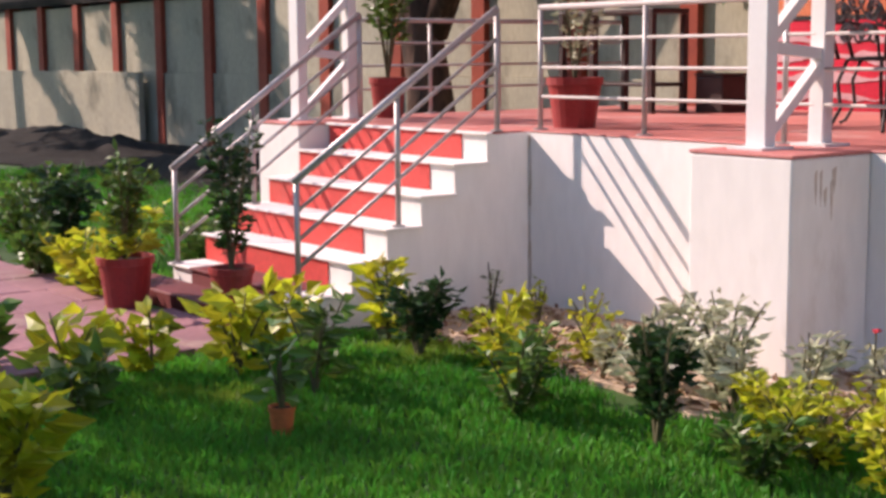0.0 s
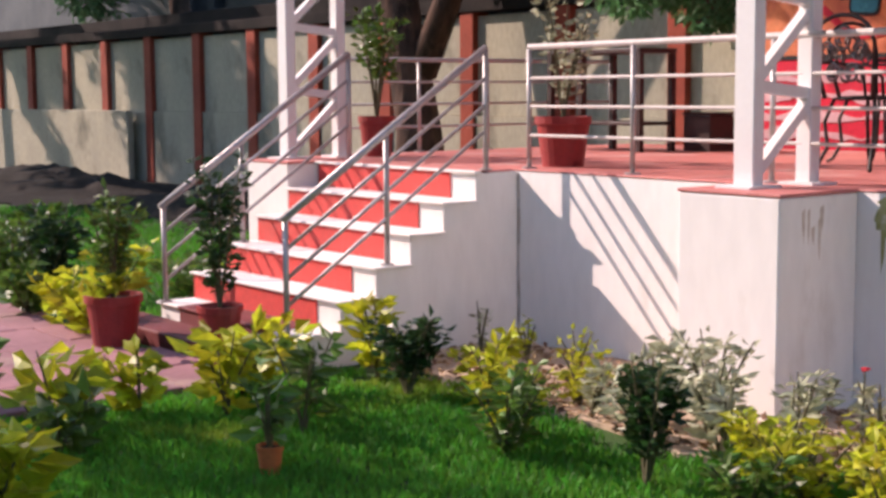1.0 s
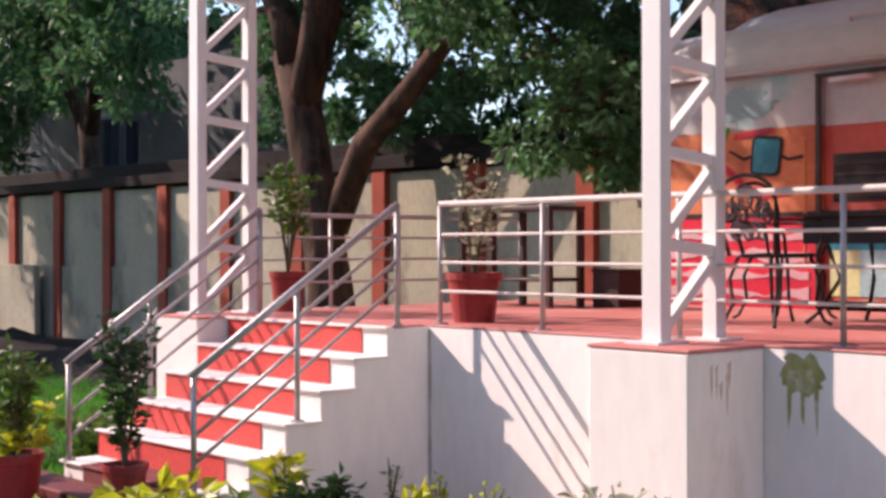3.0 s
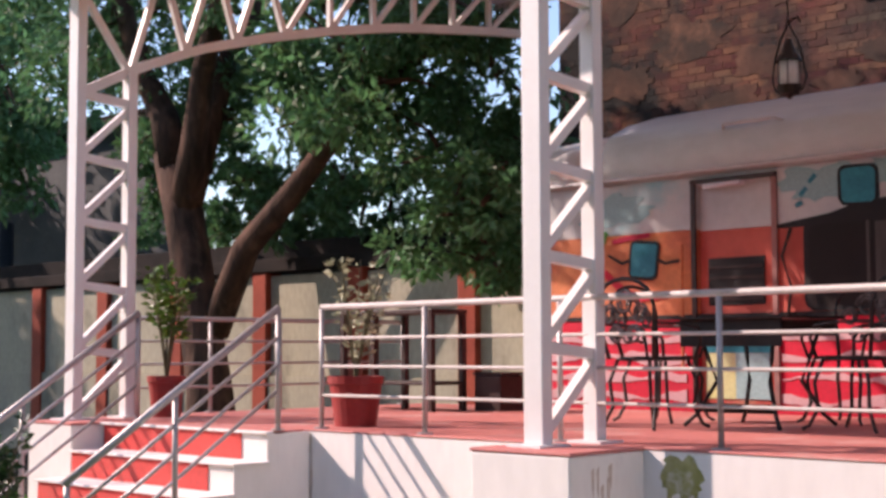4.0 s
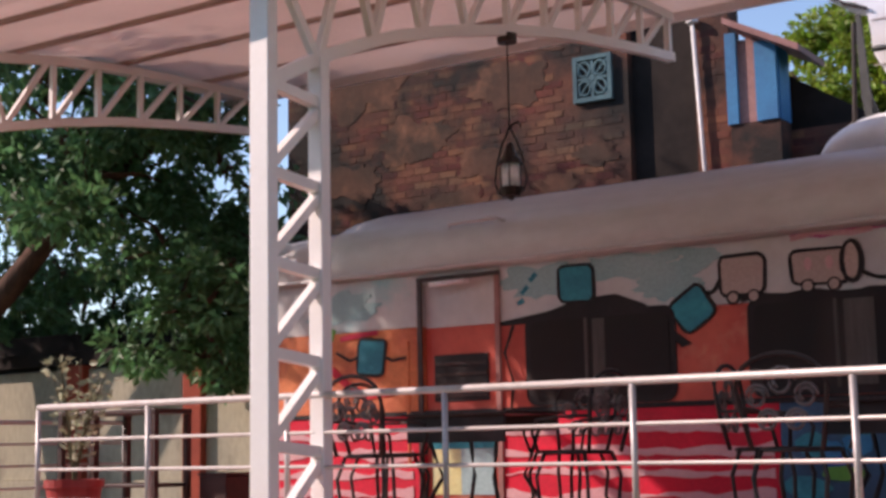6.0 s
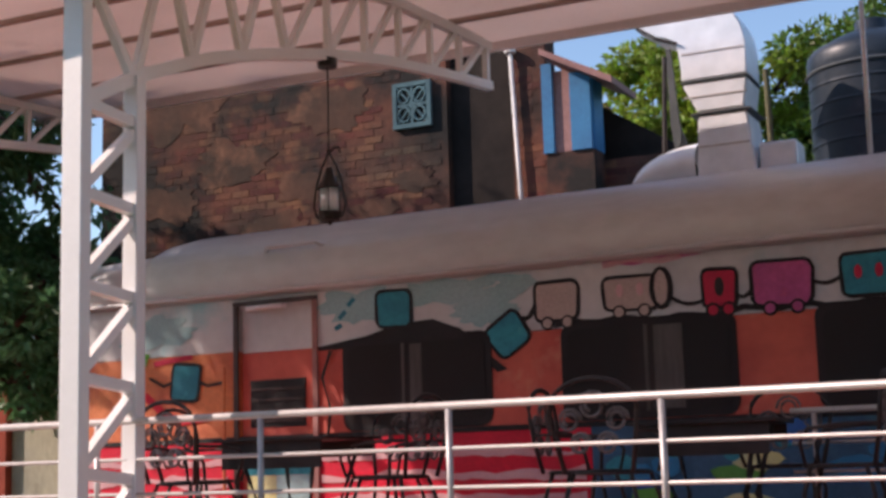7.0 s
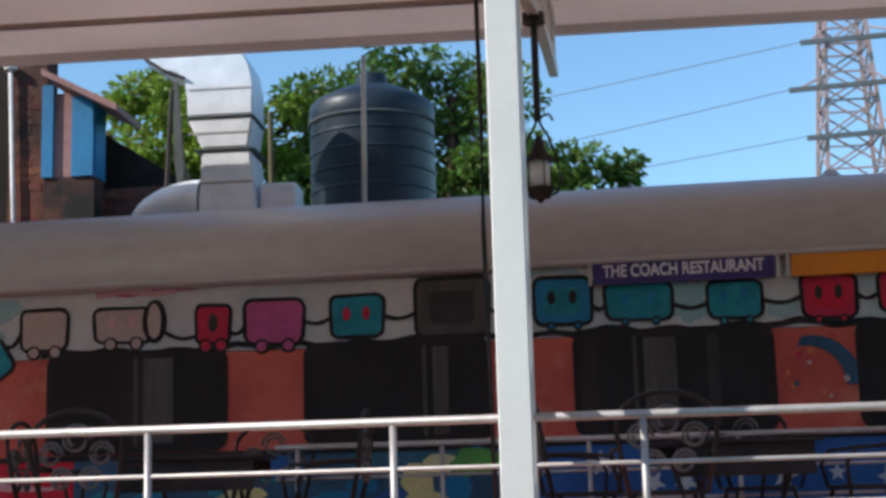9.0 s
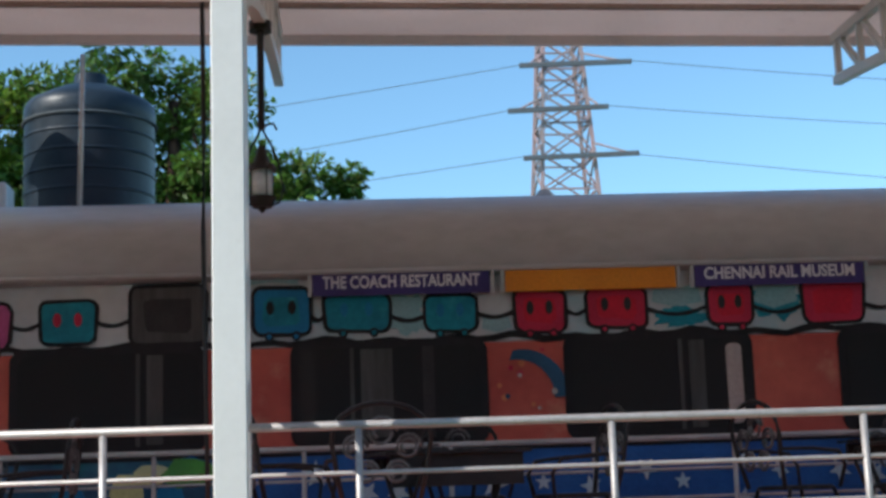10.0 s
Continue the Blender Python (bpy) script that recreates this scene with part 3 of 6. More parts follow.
canopy = thing("canopy", "curved off-white fabric canopy over the terrace", "canopy")
bm = bmesh.new()
ys = [5.35 + (10.9 - 5.35) * i / 16 for i in range(17)]
prof = [(q, top_chord(q) + 0.075) for q in ys] + [(q, top_chord(q) + 0.1) for q in reversed(ys)]
part("roof_sheet", extrude_x(prof, -9.75, 13), CANOPY, canopy, smooth=False)
part("rear_edge", box((-9.76, 10.88, top_chord(10.88) - 0.0), (13, 10.94, top_chord(10.88) + 0.12), 0.006), CANOPY, canopy, "off-white canopy edge")
part("front_edge", box((-9.76, 5.3, top_chord(5.35) + 0.0), (13, 5.36, top_chord(5.35) + 0.12), 0.006), CANOPY, canopy, "off-white canopy edge")
for q in (6.6, 7.8, 9.0, 10.1):
    part("purlin", box((-9.74, q - 0.025, top_chord(q) + 0.036), (12.98, q + 0.025, top_chord(q) + 0.072)), CANOPY_SEAM, canopy, "slim roof batten")


def lantern(x, y, label):
    top, bot = low_chord(y) - 0.05, 3.295
    l = thing("hanging_lantern", label, "lantern", (0, 0, 0), "hanging lanterns")
    part("canopy_rose", rod((x, y, top - 0.04), (x, y, top + 0.02), 0.07, n=14), BLACK_METAL, l)
    part("chain", rod((x, y, bot + 0.5), (x, y, top), 0.022 if x > -1 else 0.006, n=8), BLACK_METAL, l)
    part("body", rod((x, y, bot + 0.03), (x, y, bot + 0.09), 0.06, 0.085, n=14), BLACK_METAL, l)
    part("glass", rod((x, y, bot + 0.09), (x, y, bot + 0.25), 0.062, n=14), GLASS_LAMP, l, "frosted glass cylinder", smooth=True)
    for k in range(4):
        a = k * math.pi / 2 + 0.4
        part("strut", rod((x + 0.07 * math.cos(a), y + 0.07 * math.sin(a), bot + 0.08), (x + 0.07 * math.cos(a), y + 0.07 * math.sin(a), bot + 0.26), 0.004, n=6), BLACK_METAL, l)
    part("hood", rod((x, y, bot + 0.25), (x, y, bot + 0.29), 0.09, 0.07, n=14), BLACK_METAL, l)
    part("cap", rod((x, y, bot + 0.29), (x, y, bot + 0.4), 0.055, 0.02, n=14), BLACK_METAL, l)
    part("finial", rod((x, y, bot), (x, y, bot + 0.03), 0.012, 0.03, n=10), BLACK_METAL, l)
    for s in (-1, 1):
        pts = [(x + s * w, y, bot + h) for w, h in ((0.03, 0.03), (0.1, 0.06), (0.125, 0.14), (0.1, 0.28), (0.06, 0.4), (0.02, 0.47), (0.0, 0.52))]
        part("scroll_arm", tube(pts, 0.008, 6), BLACK_METAL, l, smooth=True)
    pts = [(x, y, bot + 0.5), (x + 0.03, y, bot + 0.53), (x + 0.07, y, bot + 0.54), (x + 0.09, y, bot + 0.5)]
    part("scroll_arm", tube(pts, 0.008, 6), BLACK_METAL, l, smooth=True)
    return l


for fx in FRAMES[1:]:
    lantern(fx + 0.1, 8.2, "black wrought iron lantern hanging from the truss")


# ---- restaurant coach ----
CY = 9.9
coach = thing("railway_coach", "painted railway coach with dark windows and a grey curved roof", "railway coach")
CX0, CX1 = -8.6, 13.5


def along(x):
    """Place along the coach side, which stands askew to the terrace front."""
    return -2 + (x + 2) / (0.9986 + 0.00529 * x)


WINS = [(-5.6, -4.36), (-3.72, -2.46), (-1.84, -0.58), (0.07, 1.39), (2.01, 3.33), (4.05, 5.35), (6.05, 7.35)]
WINS = [(along(a), along(b)) for a, b in WINS]
WZ0, WZ1 = 1.99, 2.66
DOOR = (along(-6.63), along(-5.91), DECK + 0.06, 3.04)
BELT = 1.93


def wall_piece(x0, x1, z0, z1, material, label, back=0.08):
    return part("wall_panel", box((x0, CY, z0), (x1, CY + back, z1), 0.004), material, coach, label)


wall_piece(CX0, DOOR[0] - 0.002, 2.68, 3.2, COACH_GREY, "grey-blue upper coach wall")
wall_piece(DOOR[0], DOOR[1], DOOR[3], 3.2, COACH_GREY, "grey-blue wall over the door")
wall_piece(DOOR[1] + 0.002, CX1, 2.66, 3.2, COACH_GREY, "grey-blue upper coach wall")
wall_piece(CX0, DOOR[0] - 0.002, BELT, 2.677, COACH_ORANGE, "orange coach end wall")
wall_piece(DOOR[1] + 0.002, WINS[0][0] - 0.002, BELT, 2.657, COACH_RED, "salmon red wall beside the door")
for (a, b), (c, e) in zip(WINS, WINS[1:] + [(CX1, 0)]):
    wall_piece(a, b, BELT, WZ0 - 0.002, COACH_RED, "red strip under the window")
    wall_piece(b + 0.002, c - 0.002, BELT, 2.657, COACH_RED, "salmon red coach wall between windows")
wall_piece(CX0, DOOR[0] - 0.002, 0.2, BELT - 0.003, PAINT_RED, "red painted lower wall")
wall_piece(DOOR[1] + 0.002, along(-3.55), 0.2, BELT - 0.003, PAINT_RED, "red painted lower wall")
wall_piece(along(-3.55) + 0.002, -0.4, 0.2, BELT - 0.003, PAINT_NAVY, "slate blue painted lower wall")
wall_piece(-0.398, CX1, 0.2, BELT - 0.003, PAINT_BLUE, "deep blue painted lower wall")
part("end_wall", box((CX0, CY + 0.082, 0.2), (CX0 + 0.08, CY + 2.86, 3.3)), COACH_GREY, coach)
part("rear_wall", box((CX0, CY + 2.87, 0.2), (CX1, CY + 2.95, 3.2)), COACH_GREY, coach)
part("inner_floor", box((CX0 + 0.09, CY + 0.1, 0.9), (CX1, CY + 2.85, 1.1)), PAINT_CHAR, coach)
roof_prof = [(CY - 0.05, 3.17), (CY - 0.085, 3.24), (CY - 0.095, 3.36), (CY - 0.06, 3.48), (CY + 0.04, 3.585), (CY + 0.3, 3.715), (CY + 0.75, 3.85), (CY + 1.45, 3.92), (CY + 2.2, 3.84), (CY + 2.6, 3.7), (CY + 2.9, 3.4), (CY + 2.97, 3.2)]
inner = [(q + (0.06 if q < CY + 1.4 else -0.06), zz - 0.05) for q, zz in reversed(roof_prof)]
ro = part("roof", extrude_x(roof_prof + inner, -7.8, CX1), COACH_ROOF, coach, "grey curved coach roof", smooth=True)
end_prof = [(q, 3.17 + (zz - 3.17) * 0.82) for q, zz in roof_prof + inner]
part("end_roof", extrude_x(end_prof, CX0 - 0.06, -7.803), COACH_ROOF, coach, "dented lower roof over the coach end", smooth=True)
part("rain_gutter", rod((CX0 - 0.05, CY - 0.06, 3.17), (CX1, CY - 0.06, 3.17), 0.018, n=8), COACH_ROOF, coach)
part("roof_grip", tube([(-6.5, CY - 0.02, 3.5), (-6.45, CY - 0.09, 3.53), (-5.95, CY - 0.09, 3.53), (-5.9, CY - 0.02, 3.5)], 0.015, 6), COACH_ROOF, coach, "bent grab bar on the roof edge")
for k, (a, b) in enumerate(WINS):
    w = part("window", slab(round_rect(a - 0.035, WZ0 - 0.035, b + 0.035, WZ1 + 0.035, 0.1), CY + 0.03, CY - 0.012), PAINT_BLACK, coach, "black rubber window surround")
    part("pane", slab(round_rect(a + 0.02, WZ0 + 0.02, b - 0.02, WZ1 - 0.02, 0.08), CY - 0.006, CY - 0.018), GLASS, w, "dark tinted pane")
    m = a + (0.42, 0.5, 0.66, 0.3, 0.62, 0.5, 0.5)[k] * (b - a)
    part("mullion", box((m - 0.014, CY - 0.024, WZ0 + 0.02), (m + 0.014, CY - 0.0185, WZ1 - 0.02)), WINDOW_GREY, w, "grey mullion")
    # grey band over the glass paints in the upright reflections and curtains
    part("curtain", box((m + 0.06, CY - 0.022, WZ0 + 0.03), (m + 0.06 + 0.11 * (1 + k % 2), CY - 0.0185, WZ1 - 0.03)), WINDOW_GREY, w, "dim grey band on the pane for curtain and reflection")
    if k == 3:
        part("mullion", box((b - 0.42, CY - 0.024, WZ0 + 0.02), (b - 0.34, CY - 0.0185, WZ1 - 0.02)), PAINT_CHAR, w, "dark grey mullion")
    if k == 4:
        part("curtain", slab(round_rect(b - 0.16, WZ0 + 0.05, b - 0.05, WZ1 - 0.06, 0.04), CY - 0.0185, CY - 0.026), PAINT_BEIGE, w, "pale folded curtain edge")
vent = part("roof_vent", rod((2.05, CY + 1.4, 3.9), (2.05, CY + 1.4, 3.97), 0.05, 0.05, n=14), COACH_ROOF, coach, "small pale roof vent")
part("vent_cap", rod((2.05, CY + 1.4, 3.97), (2.05, CY + 1.4, 4.03), 0.1, 0.04, n=16), COACH_ROOF, vent)
# door with a slatted opening
dr = part("door", box((DOOR[0] + 0.01, CY + 0.03, DECK + 0.06), (DOOR[1] - 0.01, CY + 0.07, 2.66)), COACH_RED, coach, "salmon red coach door with a slatted window")
part("door_panel", box((DOOR[0] + 0.01, CY + 0.03, 2.662), (DOOR[1] - 0.01, CY + 0.07, DOOR[3])), COACH_GREY, dr, "grey upper door panel")
part("door_opening", box((DOOR[0] + 0.1, CY + 0.02, 2.02), (DOOR[1] - 0.1, CY + 0.029, 2.42)), PAINT_BLACK, dr, "dark door window")
part("door_panel", box((DOOR[0] + 0.06, CY + 0.018, 1.24), (DOOR[0] + 0.36, CY + 0.029, 1.62)), PAINT_YELLOW, dr, "faded yellow lower door panel")
part("door_panel", box((DOOR[0] + 0.06, CY + 0.018, 1.622), (DOOR[1] - 0.06, CY + 0.029, 1.93)), PAINT_TEAL, dr, "teal painted door panel")
part("door_panel", box((DOOR[0] + 0.362, CY + 0.018, 1.24), (DOOR[1] - 0.06, CY + 0.029, 1.62)), PAINT_AQUA, dr, "pale aqua lower door panel")
for i in range(4):
    part("slat", box((DOOR[0] + 0.11, CY + 0.008, 2.06 + 0.09 * i), (DOOR[1] - 0.11, CY + 0.019, 2.085 + 0.09 * i)), DARK_WOOD, dr)
part("door_frame", box((DOOR[0] - 0.05, CY - 0.025, DECK + 0.06), (DOOR[0], CY - 0.001, 3.06), 0.004), DARK_WOOD, coach, "dark red door jamb")
part("door_frame", box((DOOR[1], CY - 0.025, DECK + 0.06), (DOOR[1] + 0.05, CY - 0.001, 3.06), 0.004), PINK_PLASTER, coach, "faded pink door jamb")
part("door_frame", box((DOOR[0] - 0.05, CY - 0.03, 3.062), (DOOR[1] + 0.05, CY - 0.001, 3.1), 0.004), DARK_WOOD, coach, "dark door head")
part("grab_rail", rod((DOOR[0] - 0.13, CY - 0.05, 1.5), (DOOR[0] - 0.13, CY - 0.05, 2.55), 0.015, n=8), COACH_ORANGE, coach, "upright grab rail")
part("grab_rail", tube([(DOOR[1] + 0.14, CY - 0.02, 1.9), (DOOR[1] + 0.2, CY - 0.06, 2.15), (DOOR[1] + 0.12, CY - 0.06, 2.4), (DOOR[1] + 0.18, CY - 0.02, 2.62)], 0.014, 8), BLACK_METAL, coach, "bent black grab rail")
tube_light = thing("tube_light", "short white tube lamp over the coach door", "lamp")
part("tube", rod((-6.68, CY - 0.055, 3.03), (-6.32, CY - 0.055, 3.035), 0.022, n=10), SIGN_WHITE, tube_light, smooth=True)
part("holder", box((-6.71, CY - 0.04, 3.015), (-6.29, CY - 0.0305, 3.05)), SIGN_WHITE, tube_light)


# mural on the coach: thin coats of paint, each a hair above the last
COATS = [0]


def coat(name, outline, material, level, label=""):
    COATS[0] += 1
    front = CY - 0.002 - 0.002 * level - 0.00003 * COATS[0]
    return part(name, slab([(along(x), z) for x, z in outline], CY - 0.0005, front), material, coach, label)


def stroke(name, pts, r, material=None, level=4, closed=False):
    """A painted line of one even width."""
    COATS[0] += 1
    front = CY - 0.002 - 0.002 * level - 0.00003 * COATS[0]
    n = len(pts)
    left, right = [], []
    for i, (x, z) in enumerate(pts):
        x0, z0 = pts[i - 1] if (i or closed) else pts[0]
        x1, z1 = pts[(i + 1) % n] if (i < n - 1 or closed) else pts[-1]
        dx, dz = x1 - x0, z1 - z0
        ln = math.hypot(dx, dz) or 1e-6
        w = r * (mrng.uniform(0.8, 1.2)) * (1.3 if closed and n < 6 else 1)
        left.append((along(x - dz / ln * w), z + dx / ln * w))
        right.append((along(x + dz / ln * w), z - dx / ln * w))
    bm = bmesh.new()
    rows = [[bm.verts.new((x, y, z)) for x, z in side] for side, y in ((left, CY - 0.0005), (left, front), (right, front), (right, CY - 0.0005))]
    for i in range(n if closed else n - 1):
        j = (i + 1) % n
        for k in range(3):
            bm.faces.new((rows[k][i], rows[k][j], rows[k + 1][j], rows[k + 1][i]))
    return part(name, bm, material or PAINT_BLACK, coach)


mrng = random.Random(11)


def wagon(x0, x1, z0, z1, material, wheels=0, marks=None, lean=0.0, line=0.013):
    def wob(v):
        return v + mrng.uniform(-0.004, 0.004)
    tilt, flare = mrng.uniform(-0.04, 0.04), mrng.uniform(0.0, 0.06)
    cs = [(wob(x) + (z - z0) * flare * (1 if x > (x0 + x1) / 2 else -1), wob(z) + (x - x0) * tilt) for x, z in round_rect(x0, z0, x1, z1, min(0.06, (x1 - x0) * 0.2), 3)]
    mx, mz = (x0 + x1) / 2, (z0 + z1) / 2
    cs = [(mx + (x - mx) * math.cos(lean) - (z - mz) * math.sin(lean), mz + (x - mx) * math.sin(lean) + (z - mz) * math.cos(lean)) for x, z in cs]
    coat("painted_wagon", cs, material, 3, "painted wagon with a black outline")
    stroke("painted_line", cs, line, closed=True)
    if wheels:
        for wx in (x0 + (x1 - x0) * 0.28, x0 + (x1 - x0) * 0.75):
            rr = 0.045 if x0 < -1.8 else 0.026
            ring = [(wx + rr * math.cos(k * math.tau / 12), z0 - 0.015 + rr * math.sin(k * math.tau / 12)) for k in range(12)]
            coat("painted_wheel", ring, material, 5)
            stroke("painted_line", ring, 0.008, level=6, closed=True)
    if material in (PAINT_SKY, WINDOW_GREY, PAINT_CRIMSON) and x1 - x0 > 0.3:
        ins = [(mx + (x - mx) * 0.62 + mrng.uniform(-0.012, 0.012), mz + (z - mz) * 0.58 + mrng.uniform(-0.012, 0.012)) for x, z in cs]
        coat("painted_shade", ins, {PAINT_TEAL: PAINT_NAVY, PAINT_CRIMSON: PAINT_RED, PAINT_SKY: PAINT_TEAL}.get(material, PAINT_CHAR), 4)
    if marks:
        for f in (0.3, 0.68):
            cx, cz = x0 + (x1 - x0) * f, mz + 0.02
            coat("painted_mark", [(cx + 0.028 * math.cos(k * math.tau / 10), cz + 0.05 * math.sin(k * math.tau / 10)) for k in range(10)], marks, 5)


wagon(-3.95, -3.61, 2.72, 3.02, PAINT_BEIGE, 1)
wagon(-3.4, -2.99, 2.76, 3.01, PAINT_BEIGE, 1, PAINT_PINKWHITE)
ring = [(-2.96 + 0.07 * math.cos(k * math.tau / 16), 2.9 + 0.145 * math.sin(k * math.tau / 16)) for k in range(16)]
coat("painted_barrel", ring, PAINT_BEIGE, 5)
stroke("painted_line", ring, 0.017, level=6, closed=True)
wagon(-2.65, -2.41, 2.72, 3.0, PAINT_CRIMSON, 1, None)
coat("painted_mark", [(-2.53 + 0.035 * math.cos(k * math.tau / 10), 2.87 + 0.07 * math.sin(k * math.tau / 10)) for k in range(10)], PAINT_CHAR, 5)
wagon(-2.29, -1.88, 2.7, 3.02, PAINT_PINK, 1)
wagon(-1.67, -1.3, 2.72, 3.02, PAINT_TEAL, 0, PAINT_CRIMSON)
wagon(-1.06, -0.55, 2.7, 3.11, WINDOW_GREY, 0)
wagon(-0.22, 0.18, 2.75, 3.08, PAINT_SKY, 1, PAINT_BLACK)
wagon(0.28, 0.74, 2.76, 3.02, PAINT_TEAL, 1, PAINT_SKY)
wagon(0.99, 1.36, 2.74, 3.0, PAINT_TEAL, 1, PAINT_SKY)
wagon(1.64, 2.0, 2.72, 3.02, PAINT_CRIMSON, 1, PAINT_CHAR)
wagon(2.16, 2.6, 2.74, 3.02, PAINT_CRIMSON, 1, PAINT_CHAR)
wagon(3.06, 3.39, 2.73, 3.02, PAINT_CRIMSON, 1, PAINT_CHAR)
wagon(3.78, 4.23, 2.72, 3.04, PAINT_CRIMSON, 0)
wagon(4.5, 4.95, 2.74, 3.04, PAINT_PINK, 1)
wagon(-5.31, -5.01, 2.78, 3.08, PAINT_TEAL, 0)
wagon(-4.33, -4.03, 2.5, 2.78, PAINT_TEAL, 0, None, 0.6)
wagon(-7.31, -7.03, 2.28, 2.6, PAINT_TEAL, 0, None, -0.1)
# the couplings between the wagons and the wavy line under them
for a, b, za, zb in ((-4.06, -3.95, 2.76, 2.85), (-2.89, -2.65, 2.82, 2.78), (-2.41, -2.29, 2.8, 2.84), (-1.88, -1.67, 2.86, 2.87), (-1.3, -1.06, 2.87, 2.88), (-0.55, -0.22, 2.88, 2.88), (0.18, 0.28, 2.88, 2.87), (0.74, 0.99, 2.86, 2.85), (1.36, 1.64, 2.86, 2.87), (2.0, 2.16, 2.87, 2.87), (2.6, 3.06, 2.86, 2.87), (3.39, 3.78, 2.86, 2.86), (4.23, 4.5, 2.86, 2.86)):
    n = 6
    stroke("painted_coupling", [(a + (b - a) * i / n, za + (zb - za) * i / n - 0.035 * math.sin(math.pi * i / n) * (1 if b - a < 0.3 else 1.4)) for i in range(n + 1)], 0.015, level=2)
stroke("painted_line", [(-3.8 + 0.12 * i, 2.685 + 0.018 * math.sin(i * 1.7) + 0.012 * math.sin(i * 0.6)) for i in range(84)], 0.022, level=1)
# dark arch over the first window and loose strokes
arch = [(-5.92, 2.63), (-5.88, 2.66), (-5.42, 2.72), (-5.12, 2.8), (-4.82, 2.815), (-4.58, 2.72), (-4.35, 2.5), (-4.2, 2.38), (-4.28, 2.36), (-4.38, 2.45), (-4.4, 2.63), (-5.56, 2.63)]
coat("painted_arch", arch, PAINT_BLACK, 2, "black painted arch over the window")
for pts, m, r in (([(-4.9, 3.08), (-4.7, 3.1), (-4.5, 3.06), (-4.3, 3.1), (-4.05, 3.07)], PAINT_AQUA, 0.03), ([(-4.75, 2.98), (-4.55, 2.95), (-4.3, 3.0), (-4.1, 2.96)], PAINT_AQUA, 0.035), ([(-4.5, 2.85), (-4.25, 2.88), (-4.1, 2.84)], PAINT_AQUA, 0.035), ([(-5.66, 2.88), (-5.6, 2.94)], PAINT_TEAL, 0.022), ([(-5.58, 2.98), (-5.52, 3.04)], PAINT_TEAL, 0.022), ([(-5.7, 2.8), (-5.64, 2.83)], PAINT_TEAL, 0.02), ([(-3.4, 3.1), (-3.2, 3.13), (-2.95, 3.1), (-2.8, 3.12)], PAINT_PINKWHITE, 0.022), ([(-0.3, 3.12), (-0.1, 3.14), (0.1, 3.12)], PAINT_AQUA, 0.03), ([(0.75, 2.96), (0.9, 2.93), (0.97, 2.97)], PAINT_AQUA, 0.06), ([(2.65, 2.96), (2.8, 2.93), (3.0, 2.97)], PAINT_AQUA, 0.06), ([(3.42, 2.95), (3.55, 2.92), (3.72, 2.96)], PAINT_AQUA, 0.07), ([(1.4, 2.8), (1.5, 2.78), (1.6, 2.8)], PAINT_AQUA, 0.05)):
    stroke("painted_stroke", pts, r, m, 1)
for cx, cz, w, h, m in ((-5.45, 2.98, 0.42, 0.13, PAINT_AQUA), (-4.75, 3.02, 0.5, 0.09, PAINT_AQUA), (-4.35, 2.88, 0.3, 0.14, PAINT_AQUA), (-4.1, 3.04, 0.16, 0.07, PAINT_AQUA), (-3.05, 3.12, 0.32, 0.03, PAINT_PINK), (-7.5, 2.9, 0.42, 0.14, PAINT_AQUA), (0.88, 2.82, 0.14, 0.09, PAINT_AQUA), (2.86, 2.8, 0.2, 0.07, PAINT_TEAL), (3.58, 2.9, 0.2, 0.12, PAINT_TEAL), (-0.38, 2.95, 0.1, 0.12, PAINT_AQUA)):
    ring = []
    for k in range(40):
        a = k * math.tau / 40
        q = 1 + 0.6 * noise.noise(Vector((3 * math.cos(a), 3 * math.sin(a), cx * 7)))
        ring.append((cx + w * q * math.cos(a), min(cz + h * q * math.sin(a), 3.15)))
    coat("painted_wash", ring, m, 0.4)
# orange and black flourishes by the door
for pts, m, r in (([(-7.55, 2.5), (-7.4, 2.42), (-7.31, 2.45)], PAINT_BLACK, 0.012), ([(-7.03, 2.44), (-6.95, 2.4), (-6.8, 2.42)], PAINT_BLACK, 0.012), ([(-7.5, 2.62), (-7.35, 2.64), (-7.1, 2.66)], PAINT_CRIMSON, 0.02), ([(-7.6, 2.35), (-7.4, 2.18), (-7.2, 2.1), (-6.95, 2.12)], PAINT_RED, 0.03), ([(-7.8, 2.6), (-7.65, 2.5), (-7.7, 2.38), (-7.85, 2.4)], PAINT_BLACK, 0.012), ([(-7.62, 2.62), (-7.58, 2.72)], PAINT_GREEN, 0.03)):
    stroke("painted_stroke", pts, r, m, 3)
# blue crescent on the red panel
cres = [(1.72 + 0.34 * math.cos(a), 2.2 + 0.34 * math.sin(a)) for a in [0.0 + 1.75 * i / 10 for i in range(11)]] + [(1.68 + 0.27 * math.cos(a), 2.2 + 0.27 * math.sin(a)) for a in [1.75 - 1.75 * i / 10 for i in range(11)]]
coat("painted_crescent", [(x - 0.05, z + 0.06) for x, z in cres], PAINT_NAVY, 2, "teal painted crescent")
for i in range(16):
    cx, cz = 1.5 + mrng.uniform(0, 0.42), 2.1 + mrng.uniform(0, 0.5)
    rr = mrng.uniform(0.012, 0.028)
    coat("paint_fleck", [(cx + rr * math.cos(k * math.tau / 7), cz + rr * math.sin(k * math.tau / 7)) for k in range(7)], (PAINT_CRIMSON, PAINT_BEIGE, PAINT_NAVY, COACH_ORANGE)[i % 4], 3)
